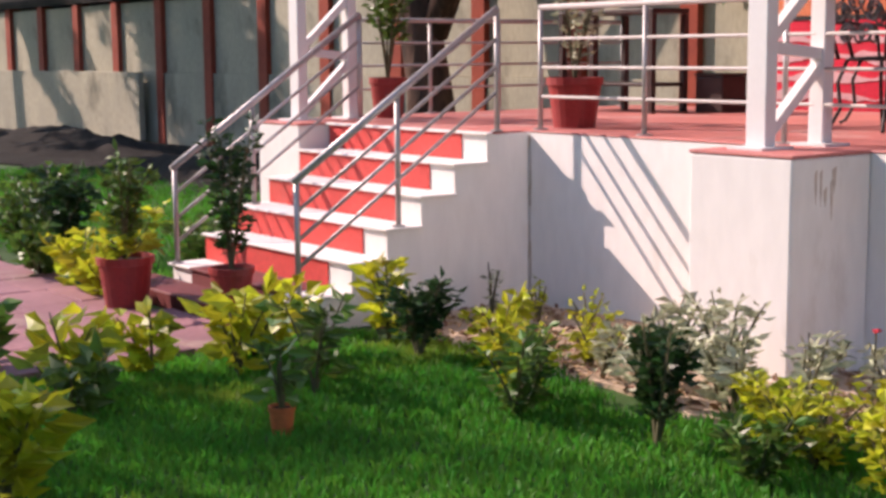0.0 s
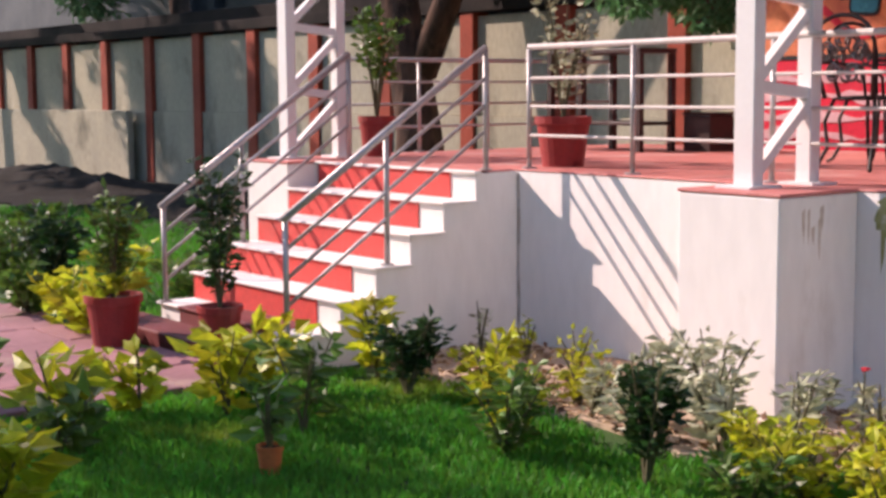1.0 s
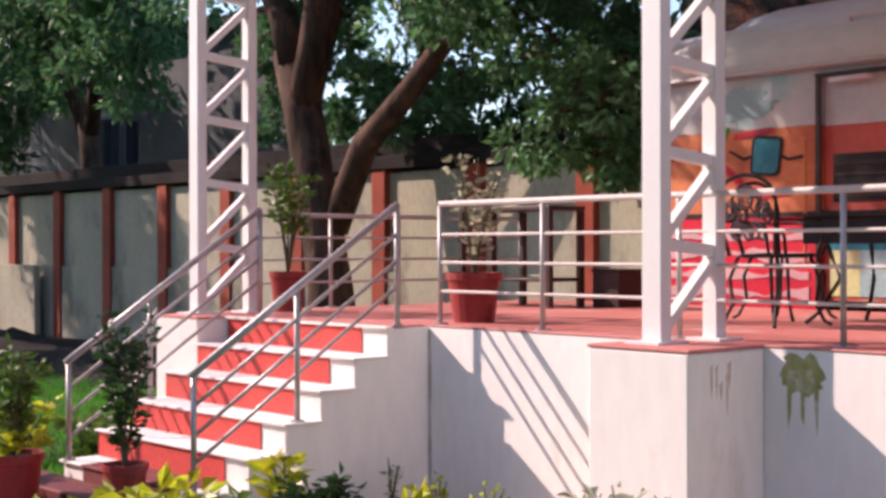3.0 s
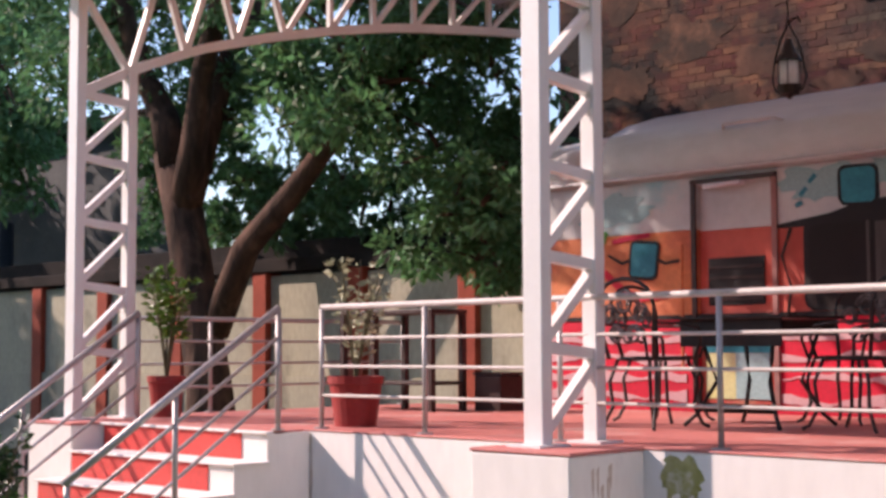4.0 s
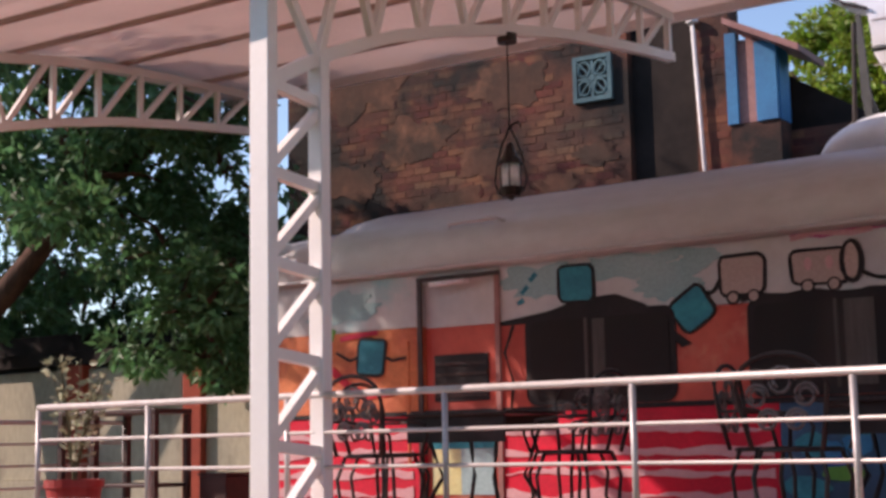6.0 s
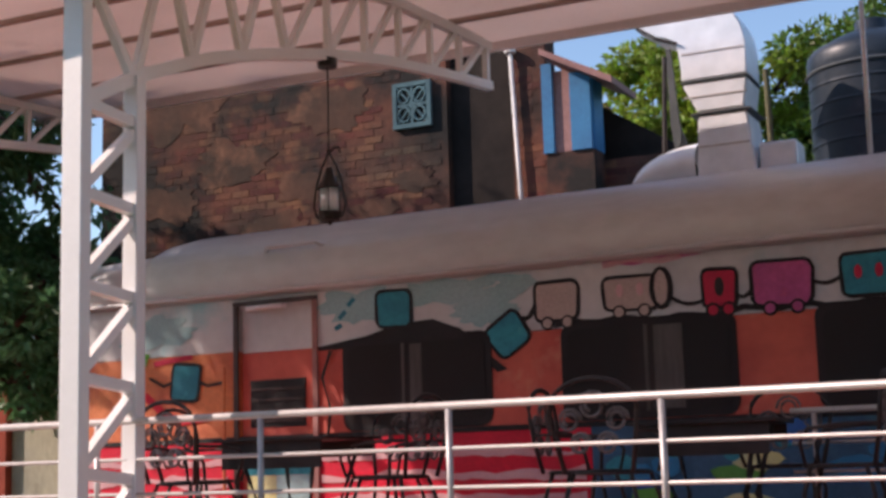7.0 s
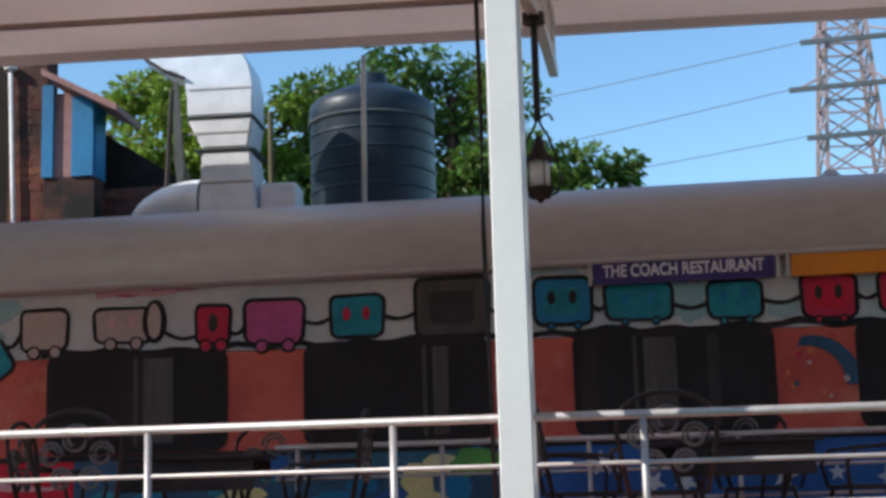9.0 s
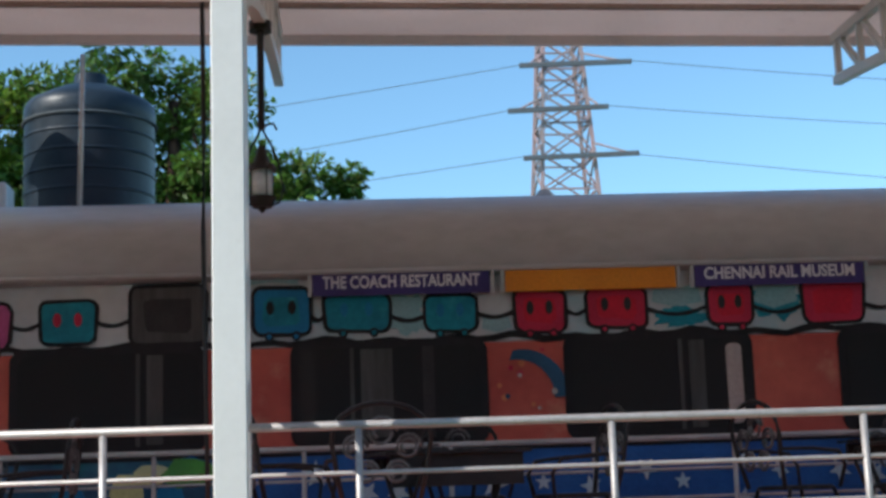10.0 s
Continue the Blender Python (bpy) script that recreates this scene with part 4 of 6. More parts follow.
# lower wall: red and pink waves, green and yellow patches, white stars on blue
for j in range(4):
    z = 1.2 + 0.17 * j
    for x0, x1 in ((-8.2, -6.75), (-5.85, -3.6)):
        n = 34
        xs = [x0 + (x1 - x0) * i / n for i in range(n + 1)]
        up = [(x, z + 0.07 + 0.075 * noise.noise(Vector((x * 2.3, j * 4.1, 0))) + 0.03 * noise.noise(Vector((x * 8, j * 3.3, 5)))) for x in xs]
        dn = [(x, z + 0.01 + 0.06 * noise.noise(Vector((x * 1.9, j * 2.7, 9))) + 0.025 * noise.noise(Vector((x * 9, j, 3)))) for x in reversed(xs)]
        dn = [(x, min(q, up[n - i][1] - 0.012)) for i, (x, q) in enumerate(dn)]
        coat("painted_wave", up + dn, PAINT_PINKWHITE, 1, "pale pink painted wave")
for i in range(26):
    cx, cz = mrng.uniform(-3.4, -0.6), mrng.uniform(1.2, 1.85)
    w, h = mrng.uniform(0.06, 0.22), mrng.uniform(0.05, 0.12)
    coat("painted_patch", [(cx + w * math.cos(k * math.tau / 9) * mrng.uniform(0.7, 1.1), cz + h * math.sin(k * math.tau / 9) * mrng.uniform(0.7, 1.1)) for k in range(9)], (PAINT_GREEN, PAINT_SKY, PAINT_TEAL, PAINT_YELLOW, PAINT_BLUE)[i % 5], 1 + i % 3)
for i in range(34):
    cx, cz = -0.2 + 0.34 * (i % 17) + mrng.uniform(-0.08, 0.08), 1.45 + 0.24 * (i // 17) + mrng.uniform(-0.07, 0.1)
    rr, tw = mrng.uniform(0.06, 0.1), mrng.uniform(0, 1)
    coat("painted_star", [(cx + (rr if k % 2 == 0 else rr * 0.42) * math.cos(k * math.pi / 5 + tw), cz + (rr if k % 2 == 0 else rr * 0.42) * math.sin(k * math.pi / 5 + tw)) for k in range(10)], PAINT_STAR, 1, "pale painted star")
coat("painted_band", [(-8.25, BELT - 0.02), (12.5, BELT - 0.02), (12.5, BELT + 0.02), (-8.25, BELT + 0.02)], PAINT_BLACK, 0, "black painted belt line")


def sign(x0, x1, z0, z1, material, text, label):
    x0, x1 = along(x0), along(x1)
    s = thing("sign_board", label, "sign")
    part("board", box((x0, CY - 0.06, z0), (x1, CY - 0.035, z1), 0.004), material, s)
    for x in (x0 + 0.12, x1 - 0.12):
        part("bracket", box((x - 0.015, CY - 0.034, z0 + 0.03), (x + 0.015, CY - 0.0005, z1 - 0.03)), STEEL, s)
    for x in (x0 - 0.03, x1 + 0.008):
        part("end_strip", box((x, CY - 0.062, z0), (x + 0.022, CY - 0.0365, z1)), COACH_GREY, s)
    if text:
        cu = bpy.data.curves.new("lettering", "FONT")
        cu.body, cu.size, cu.align_x, cu.align_y, cu.extrude, cu.offset = text, 0.118, "CENTER", "CENTER", 0.002, 0.003
        tmp = new("lettering", cu)
        bpy.context.view_layer.update()
        me = bpy.data.meshes.new_from_object(tmp.evaluated_get(bpy.context.evaluated_depsgraph_get()))
        width = max(v.co.x for v in me.vertices) - min(v.co.x for v in me.vertices)
        bpy.data.objects.remove(tmp)
        me.materials.append(SIGN_WHITE)
        k = (x1 - x0 - 0.14) / width
        me.transform(pose((x0 + x1) / 2, CY - 0.0625, (z0 + z1) / 2, 90) @ Matrix.Diagonal((k, 1.0, 1, 1)))
        o = new("lettering", me)
        o.parent = s
        o["label"] = "white capital letters"
    return s


sign(0.2, 1.46, 3.0, 3.18, SIGN_PURPLE, "THE COACH RESTAURANT", "purple sign board with white capital letters")
sign(1.57, 2.82, 3.0, 3.18, SIGN_ORANGE, "", "plain orange sign board")
sign(2.96, 4.24, 3.0, 3.18, SIGN_PURPLE, "CHENNAI RAIL MUSEUM", "purple sign board with white museum lettering")

# ---- on and behind the coach roof ----
duct = thing("exhaust_duct", "galvanised kitchen exhaust duct on the coach roof", "duct", (0, 0, 1.65))
DY = 11.8


def tapered(x0, x1, z0, a0, a1, z1, y0=DY - 0.24, y1=DY + 0.24):
    bm = bmesh.new()
    vs = [bm.verts.new(p) for p in ((x0, y0, z0), (x1, y0, z0), (x1, y1, z0), (x0, y1, z0), (a0, y0, z1), (a1, y0, z1), (a1, y1, z1), (a0, y1, z1))]
    for f in ((3, 2, 1, 0), (4, 5, 6, 7), (0, 1, 5, 4), (1, 2, 6, 5), (2, 3, 7, 6), (3, 0, 4, 7)):
        bm.faces.new([vs[i] for i in f])
    bmesh.ops.bevel(bm, geom=bm.edges[:], offset=0.015, segments=2, affect="EDGES")
    return bm


part("duct_foot", tapered(-3.087, -2.581, 2.328, -3.055, -2.634, 2.897), ZINC, duct)
part("flange", tapered(-3.119, -2.592, 2.903, -3.119, -2.592, 2.924, DY - 0.26, DY + 0.26), GREY_WALL, duct, "dark flange joint")
part("duct_neck", tapered(-3.055, -2.655, 2.930, -3.182, -2.613, 3.192), ZINC, duct)
part("flange", tapered(-3.19, -2.605, 3.196, -3.19, -2.605, 3.216, DY - 0.255, DY + 0.255), GREY_WALL, duct, "dark flange joint")
hood = [(-3.182, 3.22), (-2.613, 3.22), (-2.615, 3.5), (-2.64, 3.66), (-2.7, 3.77), (-2.79, 3.84), (-2.88, 3.868), (-3.58, 3.868), (-3.655, 3.835), (-3.4, 3.65), (-3.3, 3.645), (-3.22, 3.6), (-3.19, 3.52)]
bm = slab(hood, DY - 0.24, DY + 0.24)
bmesh.ops.bevel(bm, geom=bm.edges[:], offset=0.012, segments=2, affect="EDGES")
part("duct_bend", bm, ZINC, duct, "galvanised bend ending in a slanted outlet")
part("hood_lip", beam((-3.67, DY - 0.255, 3.84), (-3.39, DY - 0.255, 3.64), 0.02, 0.03), PAINT_CHAR, duct, "dark outlet edge")
part("hood_lip", beam((-3.4, DY - 0.252, 3.635), (-3.2, DY - 0.252, 3.56), 0.05, 0.02), PAINT_CHAR, duct, "dark outlet edge")
part("stay_plate", slab([(-3.37, 3.6), (-3.33, 3.6), (-3.28, 2.9), (-3.12, 2.42), (-3.3, 2.42), (-3.36, 2.9)], DY - 0.02, DY + 0.02), GREY_WALL, duct, "thin grey stay plate")
for bz in (2.62, 3.06, 3.45):
    part("seam", box((-3.06 if bz < 3 else -3.17, DY - 0.247, bz), (-2.62, DY - 0.2395, bz + 0.012)), STEEL, duct, "folded sheet seam")
bm = bmesh.new()
rings = []
for i in range(9):
    a = math.pi * 0.5 * i / 8
    rings.append([bm.verts.new((-3.108 - 0.58 * math.sin(a), DY + 0.22 * math.cos(k * math.tau / 14), 2.307 + 0.2 * math.cos(a) + (0.2 * math.sin(k * math.tau / 14)) * math.cos(a * 0.75))) for k in range(14)])
for s, t in zip(rings, rings[1:]):
    for k in range(14):
        bm.faces.new((s[k], s[(k + 1) % 14], t[(k + 1) % 14], t[k]))
part("elbow", bm, ZINC, duct, "round galvanised elbow", smooth=True)
part("motor_box", box((-2.571, DY - 0.15, 2.328), (-2.255, DY + 0.2, 2.623), 0.02), ZINC, duct, "pale motor box")
part("support_leg", rod((-3.42, DY - 0.1, 2.2), (-3.36, DY - 0.1, 3.5), 0.022, n=8), PAINT_CHAR, duct, "dark support leg")

TX, TY = -1.77, 13.0
tank = thing("water_tank", "large black ribbed plastic water tank", "water tank", (0, 0, 0), "water tanks")
prof = [(0.0, 3.55), (0.57, 3.55), (0.59, 3.57), (0.592, 3.6), (0.592, 4.4), (0.592, 5.1), (0.598, 5.12), (0.6, 5.2), (0.59, 5.25), (0.55, 5.3), (0.3, 5.43), (0.17, 5.455), (0.15, 5.47), (0.15, 5.56), (0.14, 5.58), (0.0, 5.59)]
bm = bmesh.new()
rings = [[bm.verts.new((TX + max(r, 0.002) * math.cos(k * math.tau / 48), TY + max(r, 0.002) * math.sin(k * math.tau / 48), zz)) for k in range(48)] for r, zz in prof]
for s, t in zip(rings, rings[1:]):
    for k in range(48):
        bm.faces.new((s[k], s[(k + 1) % 48], t[(k + 1) % 48], t[k]))
part("shell", bm, TANK_BLACK, tank, smooth=True)
for i in range(8):
    zz = 3.68 + 0.18 * i
    part("rib", tube([(TX + 0.588 * math.cos(k * math.tau / 40), TY + 0.588 * math.sin(k * math.tau / 40), zz) for k in range(40)], 0.016, 8, closed=True), TANK_BLACK, tank, smooth=True)
part("seam_ring", tube([(TX + 0.605 * math.cos(k * math.tau / 32), TY + 0.605 * math.sin(k * math.tau / 32), 5.08) for k in range(32)], 0.014, 6, closed=True), GREY_WALL, tank, "pale seam ring")
stand = thing("tank_stand", "grey masonry stand under the water tank", "tank stand")
part("stand_body", box((TX - 0.7, TY + 0.0 - 0.1, 0), (TX + 0.7, TY + 0.7, 3.548)), GREY_WALL, stand)
pole = thing("vent_pipe", "thin white upright pipe on the coach roof", "pipe")
part("pipe", rod((-1.575, 11.0, 3.86), (-1.56, 11.0, 5.15), 0.02, n=8), PVC, pole, smooth=True)
stick = thing("bamboo_pole", "thin leaning bamboo pole behind the coach", "pole")
part("pole", rod((-2.72, 13.1, 0), (-2.78, 13.1, 5.3), 0.03, n=8), STEM, stick)
cablep = thing("black_cable", "black cables hanging beside the column", "cable")
part("cable", tube([(-0.42, 7.4, 4.3), (-0.415, 7.42, 3.6), (-0.42, 7.4, 3.0), (-0.41, 7.4, 2.2), (-0.4, 7.4, DECK)], 0.013, 6), BLACK_METAL, cablep, smooth=True)

for ob in [o for o in scene.objects if not o.parent and o.name.split(".")[0] in ("railway_coach", "sign_board", "tube_light")]:
    ob.matrix_world = Matrix.Translation((-2, CY, 0)) @ pose(0, 0, 0, 0, 0, SKEW - 0.7) @ Matrix.Translation((2, -CY, 0))

rail_run("railing", -1.95, 12.8, 9.25, [-1.8 + 0.955 * i for i in range(15)], "pale steel railing along the coach side", DECK + 0.8)


# ---- boundary wall ----
wall = thing("boundary_wall", "cream panelled boundary wall with red-brown pillars", "boundary wall", kind="structure")
SP = 1.88
wq = Matrix.Translation((-11.12 + 2 * SP, 12.05, 0)) @ Matrix.Rotation(radians(180.6), 4, "Z")
WALL_TOP = 2.68
first = None
for i in range(26):
    if first is None:
        first = (part("wall_pillar", box((-0.14, -0.14, -0.1), (0.14, 0.14, WALL_TOP + 0.02), 0.01), PILLAR_RED, wall),
                 part("wall_panel", box((0.14, -0.05, 1.33), (SP - 0.14, 0.05, WALL_TOP - 0.03), 0.006), CREAM, wall),
                 part("wall_panel", box((0.14, -0.09, -0.1), (SP - 0.14, 0.11, 1.327), 0.006), CREAM, wall))
    for src in first:
        o = src if i == 0 else new(src.name.split(".")[0], src.data)
        o.parent = wall
        o.matrix_local = wq @ Matrix.Translation((SP * i, 0, 0))
cap = part("wall_coping", box((-0.2, -0.17, WALL_TOP + 0.02), (26 * SP, 0.17, WALL_TOP + 0.19), 0.01), DARK_ROOF, wall, "dark coping")
cap.matrix_local = wq

part("plinth", box((-48, 11.5, -0.1), (-24.7, 11.62, 1.34), 0.01), CREAM, wall, "cream plinth before the pillars")


def prism(ring, z0, z1):
    bm = bmesh.new()
    low = [bm.verts.new((x, y, z0)) for x, y in ring]
    top = [bm.verts.new((x, y, z1)) for x, y in ring]
    bm.faces.new(low[::-1])
    bm.faces.new(top)
    for i in range(len(ring)):
        j = (i + 1) % len(ring)
        bm.faces.new((low[i], low[j], top[j], top[i]))
    return bm


# ---- sheds and building behind the wall ----
shed = thing("shed", "low dark shed behind the boundary wall", "shed")
part("wall", box((-60, 12.9, 0), (-10.2, 18.5, 2.85)), GREY_WALL, shed)
bm = extrude_x([(12.5, 2.86), (18.9, 3.55), (18.9, 3.65), (12.5, 2.95)], -60.2, -10.0)
part("roof", bm, DARK_ROOF, shed, "dark sloping sheet roof")
part("fascia", box((-60.2, 12.44, 2.86), (-10.0, 12.497, 3.16), 0.006), DARK_ROOF, shed, "dark board along the roof edge")
b = thing("far_building", "grey plastered building behind the boundary wall", "building")
part("wall", prism([(-75, 20), (-28.6, 20), (-43, 30), (-75, 30)], 0, 7.4), GREY_WALL, b)
part("roof", prism([(-75.3, 19.6), (-28.0, 19.6), (-42.9, 30.3), (-75.3, 30.3)], 7.402, 7.65), DARK_ROOF, b)
t2 = thing("water_tank", "small black water tank on the shed roof", "water tank", (0, 0, 0), "water tanks")
part("shell", rod((-33.8, 18.0, 3.5), (-33.8, 18.0, 5.0), 0.62, n=20), TANK_BLACK, t2)
part("lid", rod((-33.8, 18.0, 5.0), (-33.8, 18.0, 5.3), 0.62, 0.2, n=20), TANK_BLACK, t2)

# ---- brick house behind the coach ----
house = thing("brick_house", "weathered old brick house behind the coach", "house")
HX0, HX1, HY, HZ = -11.6, -5.44, 14.2, 9.5
part("wall", box((HX0, HY, 0), (-6.66, HY + 0.4, HZ)), MORTAR, house, "weathered brick wall with patches of old plaster")
part("wall", box((-6.658, HY + 0.12, 0), (-5.85, HY + 0.4, HZ)), DARK_ROOF, house, "dark black-brown recess in the wall")
part("wall", box((-5.848, HY - 0.02, 0), (HX1, HY + 0.3, HZ - 2.6)), MORTAR, house, "brick corner pier")
part("wall", box((HX1 + 0.002, HY + 0.06, 0), (-3.95, HY + 0.3, 4.88)), MORTAR, house, "low brick parapet")
part("wall", box((-5.36, HY - 0.27, 0), (-4.82, HY + 0.055, 4.948)), MORTAR, house, "brick base under the bay")
bay = part("window_bay", box((-5.35, HY - 0.25, 4.95), (-4.86, HY + 0.055, 5.86), 0.01), PINK_PLASTER, house, "pink plastered window bay with blue jambs")
part("jamb", box((-5.38, HY - 0.3, 4.95), (-5.26, HY - 0.252, 5.94)), BLUE_TRIM, bay, "bright blue jamb")
part("jamb", box((-5.06, HY - 0.3, 4.95), (-4.83, HY - 0.252, 5.8)), BLUE_TRIM, bay, "bright blue jamb")
part("jamb", box((-4.858, HY - 0.25, 4.95), (-4.81, HY + 0.05, 5.74)), BLUE_TRIM, bay, "bright blue jamb")
bm = bmesh.new()
vs = [bm.verts.new(p) for p in ((-5.3, HY - 0.55, 5.98), (-4.5, HY - 0.55, 5.56), (-4.5, HY + 0.3, 5.56), (-5.3, HY + 0.3, 5.98), (-5.3, HY - 0.55, 6.05), (-4.5, HY - 0.55, 5.63), (-4.5, HY + 0.3, 5.63), (-5.3, HY + 0.3, 6.05))]
for f in ((3, 2, 1, 0), (4, 5, 6, 7), (0, 1, 5, 4), (1, 2, 6, 5), (2, 3, 7, 6), (3, 0, 4, 7)):
    bm.faces.new([vs[i] for i in f])
part("awning", bm, PINK_PLASTER, house, "sloping cement awning over the bay")
part("lean_to_roof", slab([(-5.0, 4.86), (-3.95, 4.86), (-3.95, 4.94), (-5.0, 5.6)], HY + 0.35, HY + 1.6), DARK_ROOF, house, "dark lean-to roof")
part("drain_pipe", rod((-5.69, HY - 0.08, 3.0), (-5.825, HY - 0.08, 6.25), 0.025, n=10), PVC, house, "white drain pipe", smooth=True)
part("pipe_cowl", rod((-5.822, HY - 0.08, 6.2), (-5.823, HY - 0.08, 6.24), 0.07, n=10), PVC, house)
# cement screen
JX0, JX1, JZ0, JZ1 = -7.33, -6.84, 5.52, 6.06
jali = part("screen_back", box((JX0, HY - 0.01, JZ0), (JX1, HY - 0.001, JZ1)), PAINT_CHAR, house, "dark opening behind the screen")
for a, c in (((JX0, JZ0), (JX0 + 0.05, JZ1)), ((JX1 - 0.05, JZ0), (JX1, JZ1)), ((JX0 + 0.052, JZ0), (JX1 - 0.052, JZ0 + 0.05)), ((JX0 + 0.052, JZ1 - 0.05), (JX1 - 0.052, JZ1))):
    part("screen_frame", box((a[0], HY - 0.06, a[1]), (c[0], HY - 0.012, c[1])), JALI, jali, "pale blue cement frame")
cx, cz = (JX0 + JX1) / 2, (JZ0 + JZ1) / 2
part("screen_bar", box((cx - 0.015, HY - 0.05, JZ0 + 0.05), (cx + 0.015, HY - 0.02, JZ1 - 0.05)), JALI, jali)
part("screen_bar", box((JX0 + 0.05, HY - 0.052, cz - 0.015), (JX1 - 0.05, HY - 0.022, cz + 0.015)), JALI, jali)
for sx in (-1, 1):
    for sz in (-1, 1):
        ring = [(cx + sx * 0.1 + 0.075 * math.cos(k * math.tau / 14), HY - 0.04, cz + sz * 0.11 + 0.085 * math.sin(k * math.tau / 14)) for k in range(14)]
        part("screen_ring", tube(ring, 0.017, 6, closed=True), JALI, jali, smooth=True)
        part("screen_bar", beam((cx + sx * 0.02, HY - 0.036, cz + sz * 0.02), (cx + sx * 0.19, HY - 0.036, cz + sz * 0.21), 0.02, 0.025), JALI, jali)


# ---- pylon and wires ----
pylon = thing("power_pylon", "tall lattice power pylon with cross arms", "pylon")
PX, PY = 24.8, 120.0


def half(z):
    return 4.1 - 0.06 * z


levels = [0, 9, 17, 23, 27, 30, 33, 35.5, 38, 40.5, 43, 45.5, 48, 52]
for sx, sy in ((-1, -1), (1, -1), (1, 1), (-1, 1)):
    part("leg", beam((PX + sx * half(0), PY + sy * half(0), 0), (PX + sx * half(52), PY + sy * half(52), 52), 0.3, 0.3), PYLON, pylon)
for a, c in zip(levels, levels[1:]):
    ha, hc = half(a), half(c)
    for p, q in (((-1, -1), (1, -1)), ((1, -1), (1, 1)), ((1, 1), (-1, 1)), ((-1, 1), (-1, -1))):
        part("brace", beam((PX + p[0] * ha, PY + p[1] * ha, a), (PX + q[0] * hc, PY + q[1] * hc, c), 0.15, 0.15), PYLON, pylon)
        part("brace", beam((PX + q[0] * ha, PY + q[1] * ha, a), (PX + p[0] * hc, PY + p[1] * hc, c), 0.15, 0.15), PYLON, pylon)
        part("brace", beam((PX + p[0] * hc, PY + p[1] * hc, c), (PX + q[0] * hc, PY + q[1] * hc, c), 0.15, 0.15), PYLON, pylon)
for z, x0, x1 in ((38.2, 21.1, 30.3), (34.1, 19.9, 28.0), (29.9, 21.1, 30.5)):
    part("cross_arm", beam((x0 - 0.4, PY - 3, z - 0.3), (x1 + 0.4, PY - 3, z + 0.1), 0.3, 0.4), WIRE, pylon, "dark cross arm")
    part("cross_arm", beam((x0 + 0.3, PY - 3, z - 0.3), (PX - half(z), PY - half(z), z + 1.2), 0.15, 0.15), PYLON, pylon)
    part("cross_arm", beam((x1 - 0.3, PY - 3, z + 0.1), (PX + half(z), PY - half(z), z + 1.2), 0.15, 0.15), PYLON, pylon)
for k, (a, c) in enumerate((((21.1, 38.0), (-0.9, 34.8)), ((19.9, 33.9), (4.4, 31.4)), ((21.1, 29.8), (4.9, 27.9)), ((30.3, 38.4), (55.3, 37.1)), ((28.0, 34.3), (55, 33)), ((30.5, 29.9), (38.3, 29.3)))):
    ends = thing("overhead_wire", "thin power line running to the pylon", "wire", (0, 0, 0), "power lines")
    dx, dz = c[0] - a[0], c[1] - a[1]
    far = 60 / abs(dx)
    pts = [(a[0] + dx * far * i / 12, PY - 3, a[1] + dz * far * i / 12 - (0.6 * math.sin(math.pi * i / 12))) for i in range(13)]
    part("wire", tube(pts, 0.035, 5), WIRE, ends)


# ---- trees ----
def tree(name, trunk, limbs, clumps, leaf, count, size, seed, label, r0, squash=0.7, fill=1.0):
    t = thing(name, label, "tree", trunk[0])
    rng = random.Random(seed)
    bm = bmesh.new()
    k = len(trunk)
    tube([Vector(p) - Vector(trunk[0]) for p in trunk], [r0 * (1.25 if i == 0 else 1 - 0.45 * i / k) for i in range(k)], 12, bm)
    for v in bm.verts:
        v.co += Vector((noise.noise(v.co * 2.1), noise.noise(v.co * 2.3 + Vector((9, 0, 0))), 0)) * r0 * 0.25
    part("trunk", bm, BARK, t, smooth=True)
    for pts, ra in limbs:
        q = [Vector(p) - Vector(trunk[0]) for p in pts]
        part("limb", tube(q, [ra * (1 - 0.75 * i / len(q)) for i in range(len(q))], 8), BARK, t, smooth=True)
    leaves = []
    tips = bmesh.new()
    total = sum(c[3] ** 2 for c in clumps)
    for cx, cy, cz, cr in clumps:
        c = Vector((cx, cy, cz)) - Vector(trunk[0])
        n = int(count * cr * cr / total)
        subs = [(c + rand_way(rng) * cr * rng.uniform(0.35, 1.0) * Vector((1, 1, squash)).length / 1.55, cr * rng.uniform(0.16, 0.34) * fill) for _ in range(max(5, int(cr * 11 * fill)))]
        for _ in range(n):
            sc, sr = rng.choice(subs)
            w = rand_way(rng)
            p = sc + Vector((w.x, w.y, w.z * squash)) * sr * rng.uniform(0.4, 1.15)
            d = (w + Vector((0, 0, -0.35)) + rand_way(rng) * 0.7).normalized()
            leaves.append(one_leaf(rng, p, d, size, size * 0.5))
        for sc, sr in subs[::2]:
            tube([c * 0.8 + sc * 0.2, (c + sc) / 2 + rand_way(rng) * 0.15, sc], [0.035, 0.025, 0.01], 5, tips)
    part("twig_tangle", tips, BARK, t)["kind"] = "stuff"
    vs, fs = leaf_mesh(leaves)
    fast_part("crown", vs, fs, leaf, t)["kind"] = "stuff"
    return t


